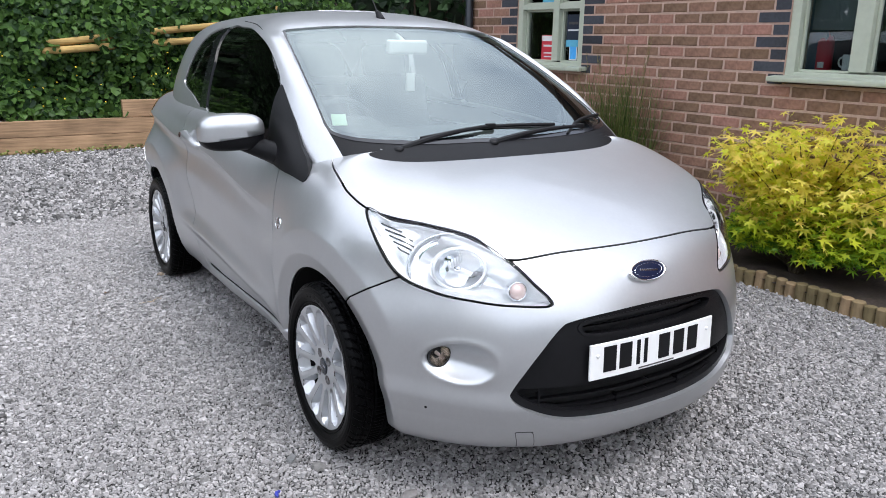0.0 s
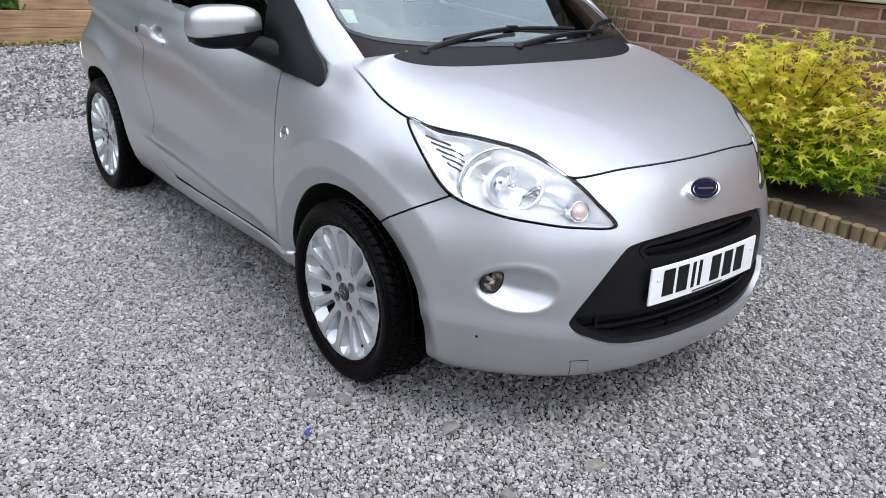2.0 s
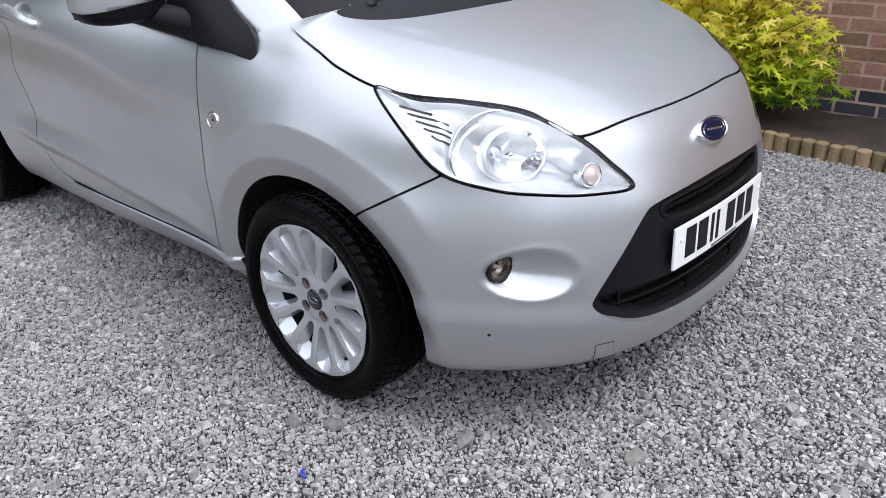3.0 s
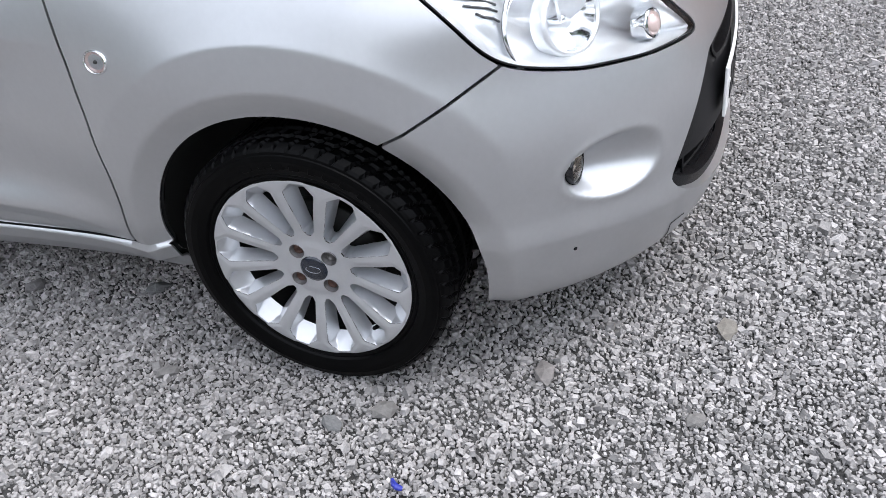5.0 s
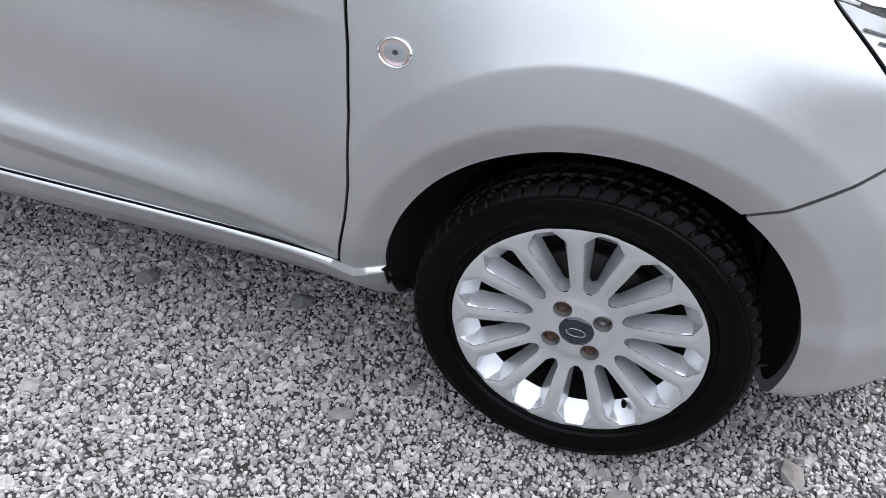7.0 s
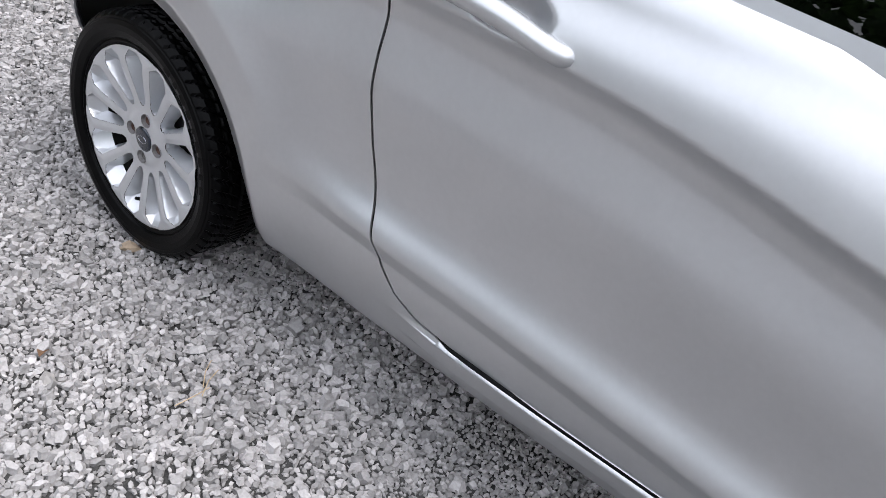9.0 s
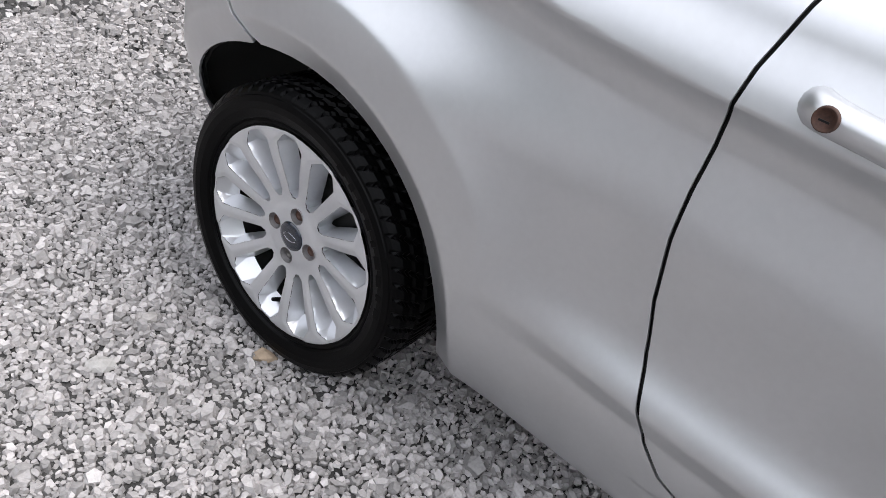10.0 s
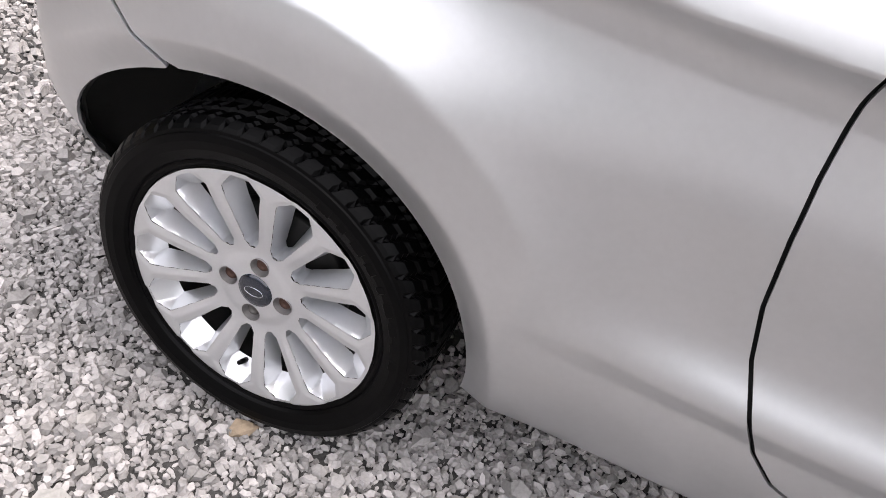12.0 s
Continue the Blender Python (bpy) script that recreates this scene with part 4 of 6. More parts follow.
# fog lamps, tow-eye cover, chip in the paint, side indicators
for sgn in (1, -1):
    c, aim = Vector((-0.620 * sgn, -0.489, 0.475)), (-0.12 * sgn, -1, 0.03)
    fogl = dish([(0.0315, 0.010), (0.033, 0.012), (0.0345, 0.008), (0.0345, -0.06)], c, aim, "fog_lamp", M_GLOSSBLACK, car, "round clear fog lamp in a black ring")
    for name, prof, mat in (("fog_reflector", [(0.0, -0.022), (0.014, -0.018), (0.025, -0.004), (0.032, 0.008)], M_FOGBOWL), ("fog_bulb", [(0.0, 0.004), (0.005, 0.002), (0.006, -0.02)], M_AMBER), ("fog_glass", [(0.0, 0.016), (0.018, 0.0140), (0.0325, 0.009)], M_LENS)):
        ob = child(name, tidy(lathe(prof, 32).mesh(name, mat)), fogl)
        ob.visible_shadow = name != "fog_glass"
    ind = child("side_indicator", None, car, "small oval clear side indicator")
    at, aim = on_body(0.334, 0.716)
    ind.matrix_basis = Matrix.Translation((at[0] * sgn, at[1], at[2])) @ Vector((aim[0] * sgn, aim[1], aim[2])).to_track_quat("X", "Z").to_matrix().to_4x4()
    for name, prof, mat in (("indicator_rim", [(0.0235, 0.002), (0.025, 0.0045), (0.0275, 0.002), (0.028, -0.01)], M_CHROME), ("indicator_back", [(0.0, -0.002), (0.014, -0.001), (0.024, 0.001)], M_AMBER), ("indicator_bulb", [(0.0, 0.0032), (0.003, 0.003), (0.0045, 0.0)], M_BRAKE), ("indicator_lens", [(0.0, 0.006), (0.013, 0.0052), (0.024, 0.002)], M_LENS)):
        ob = child(name, tidy(lathe(prof, 36).mesh(name, mat)), ind)
        ob.scale = (1, 1, 0.80)
cap_field = less(0.024 - np.abs(-SHELL.v[:, 0] - 0.425 - 0.35 * (SHELL.v[:, 2] - 0.236)), 0.030 - np.abs(SHELL.v[:, 2] - 0.236))
cover_at = np.where(SHELL.v[:, 1] < -0.4, cap_field, -1.0)
cover_edge = SHELL.cut(cover_at).moved(0.0006)
child("tow_eye_cover_gap", cover_edge.settled().mesh("tow_eye_cover_gap", M_CABIN), car, "dark joint round the tow-eye cover")
cap = SHELL.cut(cover_at - 0.0018).moved(0.0018)
child("tow_eye_cover", cap.settled().mesh("tow_eye_cover", M_PAINT), car, "small square tow-eye cover")
dish([(0.0, 0.001), (0.003, 0.0008), (0.0042, 0.0)], (-0.671, -0.504, 0.326), (-0.8, -0.6, 0), "paint_chip", M_PRINT, car, "tiny dark chip in the paint", 10)

# door handles, mirrors
for sgn, door in ((1, doors[0]), (-1, doors[1])):
    path = curve_points([(-0.778 * sgn, 1.578, 0.899), (-0.800 * sgn, 1.565, 0.899), (-0.806 * sgn, 1.50, 0.896), (-0.810 * sgn, 1.42, 0.889), (-0.808 * sgn, 1.375, 0.880), (-0.800 * sgn, 1.335, 0.872), (-0.783 * sgn, 1.328, 0.870)], 26)
    rad = np.interp(np.linspace(0, 1, 26), [0, 0.12, 0.25, 0.5, 0.85, 1], [0.020, 0.0215, 0.0195, 0.0180, 0.0155, 0.009])
    part("door_handle", tube(path, rad, 14), M_PAINT, door, "silver bar door handle", True)
    if sgn == 1:
        dish([(0.0, -0.003), (0.008, -0.003), (0.0105, 0.001), (0.0125, 0.002), (0.0135, -0.004)], (-0.8256, 1.561, 0.901), (-1, 0.10, 0.12), "door_lock", M_BOLT, door, "round metal key lock", 24)
        part("key_slot", box((0.001, 0.011, 0.0022), (-0.8286, 1.561, 0.900)), M_PRINT, door)
    if sgn == -1:
        continue
    mirror = child("door_mirror", None, car, "silver-capped door mirror with a black lower half")
    body = ellipsoid((0.117, 0.066, 0.066), (-0.872 * sgn, 0.575, 1.018), 3.4, 48, 32)
    lean = lambda v: v[:, 2] - 1.004 - 0.10 * (v[:, 0] * sgn + 0.87) - 0.05 * (v[:, 1] - 0.575)
    k = lean(body.v)
    child("mirror_cap", tidy(body.cut(k - 0.001).moved(0.003).mesh("mirror_cap", M_PAINT, 0.006)), mirror, "silver mirror cap")
    child("mirror_base", tidy(body.cut(-k + 0.003).mesh("mirror_base", M_BLACK)), mirror, "black lower mirror housing")
    arm = tube(curve_points([(-0.835 * sgn, 0.575, 0.978), (-0.785 * sgn, 0.550, 0.962), (-0.735 * sgn, 0.50, 0.943), (-0.69 * sgn, 0.43, 0.925)], 12), np.linspace(0.030, 0.048, 12), 14)
    part("mirror_arm", arm, M_BLACK, mirror, "", True)
    gl = box((0.19, 0.004, 0.095), (-0.872 * sgn, 0.640, 1.012), None, 0.002)
    part("mirror_glass", gl, M_CHROME, mirror, "mirror glass")

# seams of the door frames, belt seals
for sgn in (1, -1):
    line = curve_points([(-0.674, 0.50, 1.13), (-0.651, 0.55, 1.177), (-0.632, 0.635, 1.225), (-0.597, 0.874, 1.327), (-0.52, 1.29, 1.42), (-0.47, 1.68, 1.436)], 40)
    keep = UPPER.v
    fit_line = []
    for p in line:
        near = keep[np.argmin(((keep - p) ** 2).sum(1))]
        fit_line.append((near[0] * sgn - 0.0005 * sgn, near[1], near[2]))
    part("door_frame_seam", tube(curve_points(fit_line[::4], 50), 0.0022, 6), M_PRINT, car)

part("pillar_seam", tube(curve_points([(-0.697, 0.279, 0.980), (-0.686, 0.267, 0.997), (-0.671, 0.256, 1.012), (-0.654, 0.243, 1.0245), (-0.637, 0.230, 1.030)], 20), 0.0016, 6), M_PRINT, car)

# wipers and cowl nozzles
def wiper(start, end, joint, pivot, name="wiper"):
    w = child(name, None, car, "black wiper arm and blade")
    a, b = Vector(start), Vector(end)
    mid = a.lerp(b, 0.5) + Vector((0, 0.03, 0.012))
    pts = curve_points([a, mid, b], 14)
    part("blade", add(tube(pts, 0.0065, 8), tube(pts + (0, -0.004, -0.009), 0.003, 6)), M_PRINT, w)
    j = Vector(joint)
    part("arm", tube(curve_points([Vector(pivot), Vector(pivot).lerp(j, 0.5) + Vector((0, 0, 0.012)), j], 12), np.linspace(0.013, 0.006, 12), 8), M_PRINT, w)
    part("clip", box((0.045, 0.016, 0.018), j, None, 0.004), M_PRINT, w)
    part("pivot_cap", ellipsoid_bm((0.022, 0.022, 0.014), pivot), M_PRINT, w, "", True)


def ellipsoid_bm(radii, at):
    bm = bmesh.new()
    bmesh.ops.create_uvsphere(bm, u_segments=16, v_segments=10, radius=1, matrix=Matrix.LocRotScale(at, None, radii))
    return bm


wiper((-0.325, 0.125, 1.018), (0.30, 0.140, 1.040), (-0.005, 0.150, 1.046), (-0.44, 0.085, 0.988))
wiper((0.33, 0.090, 1.006), (0.60, 0.215, 1.060), (0.42, 0.125, 1.030), (-0.04, 0.080, 0.992))
for x in (-0.17, 0.40):
    part("washer_nozzle", ellipsoid_bm((0.012, 0.02, 0.015), (x, 0.075 + 0.06 * abs(x) * abs(x), 0.972)), M_BLACK, car, "", True)

# aerial
part("aerial", add(tube([(0.0, 1.05, 1.440), (0.0, 1.08, 1.472), (0.0, 1.10, 1.482)], [0.020, 0.013, 0.006], 12), tube([(0.0, 1.088, 1.475), (0.0, 1.27, 1.69)], [0.0035, 0.0022], 6)), M_BLACK, car, "short black roof aerial")

# cabin
cabin = child("cabin", None, car, "grey cabin seen through the glass")
part("dashboard", box((1.30, 0.50, 0.26), (0, 0.52, 0.86), None, 0.07, 4), M_CABIN, cabin, "", True)
part("cabin_floor", box((1.28, 2.1, 0.05), (0, 1.55, 0.36)), M_CABIN, cabin)
part("cluster_hood", ellipsoid_bm((0.16, 0.11, 0.07), (-0.33, 0.68, 0.98)), M_CABIN, cabin, "", True)
ringp = [(-0.33 + 0.175 * math.cos(t), 0.86 - 0.06 * math.sin(t), 0.94 + 0.165 * math.sin(t)) for t in np.linspace(0, 2 * math.pi, 36)]
part("steering_wheel", add(tube(ringp, 0.014, 8, False), box((0.12, 0.05, 0.10), (-0.33, 0.84, 0.93), None, 0.02)), M_CABIN, cabin, "", True)
for x in (-0.34, 0.34):
    part("seat_cushion", box((0.48, 0.52, 0.16), (x, 1.28, 0.56), None, 0.06, 3), M_CABIN, cabin, "", True)
    part("seat_back", box((0.46, 0.14, 0.62), (x, 1.58, 0.86), Euler((radians(-14), 0, 0)), 0.06, 3), M_CABIN, cabin, "", True)
    part("headrest", box((0.25, 0.10, 0.17), (x, 1.68, 1.24), Euler((radians(-10), 0, 0)), 0.045, 3), M_CABIN, cabin, "", True)
part("rear_bench", box((1.16, 0.18, 0.60), (0, 2.30, 0.82), Euler((radians(-14), 0, 0)), 0.06, 3), M_CABIN, cabin, "", True)
part("rear_view_mirror", add(box((0.20, 0.03, 0.062), (-0.004, 0.80, 1.325), None, 0.014, 3), tube([(0.0, 0.82, 1.34), (0.0, 0.90, 1.375)], 0.01, 8)), M_WHITE, cabin, "pale interior mirror", True)
part("air_freshener", add(box((0.042, 0.006, 0.080), (0.014, 0.80, 1.175), None, 0.002), tube([(0.012, 0.80, 1.215), (0.004, 0.80, 1.30)], 0.0015, 5)), M_WHITE, cabin, "white air freshener hanging on a cord")
part("sun_visor", box((0.34, 0.16, 0.02), (0.33, 1.16, 1.375), Euler((radians(24), 0, 0)), 0.008), M_CABIN, cabin)
part("sun_visor", box((0.34, 0.16, 0.02), (-0.33, 1.16, 1.375), Euler((radians(24), 0, 0)), 0.008), M_CABIN, cabin)
part("screen_sticker", box((0.055, 0.002, 0.075), (-0.515, 0.405, 1.065), Euler((radians(-62), 0, radians(-18))), 0.0005), plain("pale_green_paper", (0.62, 0.80, 0.60), 0.7), cabin, "pale green paper behind the windscreen")


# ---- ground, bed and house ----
M_GAPSHADE = plain("gravel_gap_shade", (0.042, 0.041, 0.040), 0.95, 0, 0, 0.7, 260, 1.0, 120)
M_STONE = plain("crushed_stone", (0.315, 0.303, 0.298), 0.85, 0, 0, 0.25, 160, 0.5, 300, 0.25, "island")
M_STONEMIX = plain("crushed_stone_mixed", (0.285, 0.275, 0.27), 0.85, 0, 0, 0.45, 160, 0.5, 300, 0.25, "island", 0.03, 0.62)
M_SOIL = plain("dark_soil", (0.045, 0.032, 0.026), 0.95, 0, 0, 0.5, 60, 1.0, 150)
M_MORTAR = plain("pink_mortar", (0.50, 0.35, 0.28), 0.95, 0, 0, 0.2, 40, 0.8, 400, 0.2)
M_BRICK = plain("red_brown_brick", (0.275, 0.158, 0.110), 0.9, 0, 0, 0.35, 50, 0.9, 260, 0.2, "object")
M_BLUEBRICK = plain("blue_brick", (0.040, 0.042, 0.052), 0.6, 0, 0, 0.3, 50, 0.6, 260, 0.4, "object")
M_BRICKS = plain("red_brown_bricks", (0.275, 0.158, 0.110), 0.9, 0, 0, 0.35, 50, 0.9, 260, 0.2, "island")
M_SAGE = plain("sage_paint", (0.47, 0.50, 0.40), 0.5, 0, 0, 0.08, 30, 0.3, 200)
M_SLEEPER = plain("weathered_timber", (0.235, 0.150, 0.100), 0.85, 0, 0, 0.3, 14, 0.8, 120, 0.2)
M_PALETIMBER = plain("pale_timber", (0.24, 0.18, 0.10), 0.8, 0, 0, 0.25, 18, 0.6, 140, 0.2, "object")
M_PANE = glass("window_pane", (0.75, 0.80, 0.80), 1.6)
M_ROOM = plain("room_shade", (0.03, 0.032, 0.035), 0.9)
M_PIPE = plain("dark_pipe", (0.02, 0.024, 0.032), 0.4, 0, 0, 0.1)


def wood(name, color, along, scale=1.0):
    """Sawn timber: long streaks, knots and fine grain along one axis (0 x, 1 y, 2 z)."""
    m, n, l, p = nodes_of(name)
    tc, mp = n.new("ShaderNodeTexCoord"), n.new("ShaderNodeMapping")
    size = [28.0 * scale] * 3
    size[along] = 1.6 * scale
    mp.inputs["Scale"].default_value = size
    grain, stain = n.new("ShaderNodeTexNoise"), n.new("ShaderNodeTexNoise")
    grain.inputs["Scale"].default_value, grain.inputs["Detail"].default_value = 2.0, 8
    stain.inputs["Scale"].default_value, stain.inputs["Detail"].default_value = 2.5, 4
    knots = n.new("ShaderNodeTexVoronoi")
    knots.inputs["Scale"].default_value = 3.0
    ks = n.new("ShaderNodeMapRange")
    ks.inputs["From Min"].default_value, ks.inputs["From Max"].default_value = 0.03, 0.11
    ks.inputs["To Min"].default_value, ks.inputs["To Max"].default_value = 0.45, 1.0
    l.new(tc.outputs["Object"], mp.inputs[0])
    l.new(mp.outputs[0], grain.inputs["Vector"])
    l.new(tc.outputs["Object"], stain.inputs["Vector"])
    l.new(tc.outputs["Object"], knots.inputs["Vector"])
    l.new(knots.outputs["Distance"], ks.inputs[0])
    a = n.new("ShaderNodeMath"); a.operation = "ADD"
    l.new(grain.outputs[0], a.inputs[0]); l.new(stain.outputs[0], a.inputs[1])
    r = n.new("ShaderNodeMapRange")
    r.inputs["From Min"].default_value, r.inputs["From Max"].default_value = 0.7, 1.3
    r.inputs["To Min"].default_value, r.inputs["To Max"].default_value = 0.6, 1.4
    l.new(a.outputs[0], r.inputs[0])
    mul = n.new("ShaderNodeMath"); mul.operation = "MULTIPLY"
    l.new(r.outputs[0], mul.inputs[0]); l.new(ks.outputs[0], mul.inputs[1])
    rnd, rr = n.new("ShaderNodeObjectInfo"), n.new("ShaderNodeMapRange")
    rr.inputs["To Min"].default_value, rr.inputs["To Max"].default_value = 0.8, 1.2
    l.new(rnd.outputs["Random"], rr.inputs[0])
    mul2 = n.new("ShaderNodeMath"); mul2.operation = "MULTIPLY"
    l.new(mul.outputs[0], mul2.inputs[0]); l.new(rr.outputs[0], mul2.inputs[1])
    hs = n.new("ShaderNodeHueSaturation")
    hs.inputs["Color"].default_value = (*color, 1)
    l.new(mul2.outputs[0], hs.inputs["Value"])
    l.new(hs.outputs[0], p.inputs["Base Color"])
    b = n.new("ShaderNodeBump")
    b.inputs["Strength"].default_value, b.inputs["Distance"].default_value = 0.5, 0.004
    l.new(grain.outputs[0], b.inputs["Height"]); l.new(b.outputs[0], p.inputs["Normal"])
    p.inputs["Roughness"].default_value, p.inputs["Specular IOR Level"].default_value = 0.85, 0.2
    return m


def leaf_material(name, low, high, rough=0.5, through_light=0.3):
    """Leaves: each one between two colours, a little light passing through."""
    m, n, l, p = nodes_of(name)
    geo, ramp = n.new("ShaderNodeNewGeometry"), n.new("ShaderNodeValToRGB")
    ramp.color_ramp.elements[0].color, ramp.color_ramp.elements[1].color = (*low, 1), (*high, 1)
    ramp.color_ramp.elements[0].position, ramp.color_ramp.elements[1].position = 0.1, 0.9
    l.new(geo.outputs["Random Per Island"], ramp.inputs[0])
    l.new(ramp.outputs[0], p.inputs["Base Color"])
    p.inputs["Roughness"].default_value, p.inputs["Specular IOR Level"].default_value = rough, 0.3
    tl, mix = n.new("ShaderNodeBsdfTranslucent"), n.new("ShaderNodeMixShader")
    l.new(ramp.outputs[0], tl.inputs[0])
    mix.inputs[0].default_value = through_light
    l.new(p.outputs[0], mix.inputs[1]); l.new(tl.outputs[0], mix.inputs[2])
    l.new(mix.outputs[0], n["Material Output"].inputs["Surface"])
    return m


def scatter(name, shape, faces, places, turns, sizes, material, jitter=None):
    """Many small copies of one outline (verts, faces) as one mesh."""
    shape, k = np.asarray(shape, float), len(places)
    v = shape[None] * sizes[:, None, :]
    if jitter is not None:
        v = v * jitter
    v = np.einsum("kij,knj->kni", turns, v) + places[:, None, :]
    nv = len(shape)
    me = bpy.data.meshes.new(name)
    flat, start, total = [], [], []
    base = np.arange(k) * nv
    sizes_f = [len(f) for f in faces]
    loops = np.concatenate([np.asarray(f) for f in faces])
    all_loops = (base[:, None] + loops[None]).ravel()
    totals = np.tile(sizes_f, k)
    starts = np.concatenate([[0], np.cumsum(totals)[:-1]])
    me.vertices.add(k * nv)
    me.vertices.foreach_set("co", v.reshape(-1))
    me.loops.add(len(all_loops))
    me.loops.foreach_set("vertex_index", all_loops.astype(np.int32))
    me.polygons.add(len(totals))
    me.polygons.foreach_set("loop_start", starts.astype(np.int32))
    me.polygons.foreach_set("loop_total", totals.astype(np.int32))
    me.materials.append(material)
    me.polygons.foreach_set("use_smooth", [False] * len(totals))
    me.update(calc_edges=True)
    me.validate()
    return me


def turns_from(rng, k, tilt=math.pi):
    """Random turns: any way round z, leaning up to tilt."""
    a, b, c = rng.uniform(0, 2 * math.pi, k), rng.uniform(-tilt, tilt, k), rng.uniform(-tilt, tilt, k)
    ca, sa, cb, sb, cc, sc = np.cos(a), np.sin(a), np.cos(b), np.sin(b), np.cos(c), np.sin(c)
    o, i = np.zeros(k), np.ones(k)
    rz = np.stack([ca, -sa, o, sa, ca, o, o, o, i], 1).reshape(-1, 3, 3)
    rx = np.stack([i, o, o, o, cb, -sb, o, sb, cb], 1).reshape(-1, 3, 3)
    ry = np.stack([cc, o, sc, o, i, o, -sc, o, cc], 1).reshape(-1, 3, 3)
    return rz @ rx @ ry


def pebbled(name, color, scale):
    """Gravel too far off to pick apart: cells of different greys with dark joints and relief."""
    m, n, l, p = nodes_of(name)
    tc, cell, edge = n.new("ShaderNodeTexCoord"), n.new("ShaderNodeTexVoronoi"), n.new("ShaderNodeTexVoronoi")
    edge.feature = "DISTANCE_TO_EDGE"
    cell.inputs["Scale"].default_value = edge.inputs["Scale"].default_value = scale
    l.new(tc.outputs["Object"], cell.inputs["Vector"])
    l.new(tc.outputs["Object"], edge.inputs["Vector"])
    sep, tone, joint, mul = n.new("ShaderNodeSeparateColor"), n.new("ShaderNodeMapRange"), n.new("ShaderNodeMapRange"), n.new("ShaderNodeMath")
    tone.inputs["To Min"].default_value, tone.inputs["To Max"].default_value = 0.6, 1.4
    joint.inputs["From Max"].default_value, joint.inputs["To Min"].default_value = 0.12, 0.25
    mul.operation = "MULTIPLY"
    l.new(cell.outputs["Color"], sep.inputs[0])
    l.new(sep.outputs[0], tone.inputs[0])
    l.new(edge.outputs["Distance"], joint.inputs[0])
    l.new(tone.outputs[0], mul.inputs[0])
    l.new(joint.outputs[0], mul.inputs[1])
    hs, b = n.new("ShaderNodeHueSaturation"), n.new("ShaderNodeBump")
    hs.inputs["Color"].default_value = (*color, 1)
    l.new(mul.outputs[0], hs.inputs["Value"])
    l.new(hs.outputs[0], p.inputs["Base Color"])
    b.inputs["Strength"].default_value, b.inputs["Distance"].default_value = 0.8, 0.01
    l.new(edge.outputs["Distance"], b.inputs["Height"])
    l.new(b.outputs[0], p.inputs["Normal"])
    p.inputs["Roughness"].default_value, p.inputs["Specular IOR Level"].default_value = 0.9, 0.2
    return m


M_GRAVELFAR = pebbled("far_gravel", (0.29, 0.28, 0.28), 60.0)
# ground: one sheet to the horizon, finer near the car
bm = bmesh.new()
bmesh.ops.create_grid(bm, x_segments=60, y_segments=60, size=300)
for v in bm.verts:
    v.co.z = -0.013
gd = bpy.data.meshes.new("ground")
bm.to_mesh(gd)
bm.free()
gd.materials.append(M_GRAVELFAR)
ground = tagged(new("ground", gd), "grey crushed-stone gravel drive", "gravel", kind="structure")

# sheet below the stones, near-black so that their gaps look shaded
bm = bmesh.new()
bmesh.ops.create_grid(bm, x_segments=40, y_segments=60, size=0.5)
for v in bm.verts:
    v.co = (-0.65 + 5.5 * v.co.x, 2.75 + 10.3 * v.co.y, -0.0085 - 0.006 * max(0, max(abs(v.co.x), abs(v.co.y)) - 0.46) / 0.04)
tagged(part("gravel_gap_shade", bm, M_GAPSHADE, None), "dark sheet below the gravel, coloured as the shade between stones", "gravel", kind="structure")

STONE = [(-1, -1, -1), (1, -1, -1), (1, 1, -1), (-1, 1, -1), (-1, -1, 1), (1, -1, 1), (1, 1, 1), (-1, 1, 1)]
STONE_F = [(3, 2, 1, 0), (4, 5, 6, 7), (0, 1, 5, 4), (1, 2, 6, 5), (2, 3, 7, 6), (3, 0, 4, 7)]
rng = np.random.default_rng(5)


def chip(sides):
    """An angular chip: a wide lower ring, a narrower upper ring and a flat top."""
    a = np.arange(sides) * 2 * math.pi / sides
    low = [(math.cos(t), math.sin(t), -1.0) for t in a]
    top = [(0.74 * math.cos(t + 0.2), 0.74 * math.sin(t + 0.2), 1.0) for t in a]
    sides_f = [(i, (i + 1) % sides, sides + (i + 1) % sides, sides + i) for i in range(sides)]
    return low + top, sides_f + [tuple(range(sides, 2 * sides))]


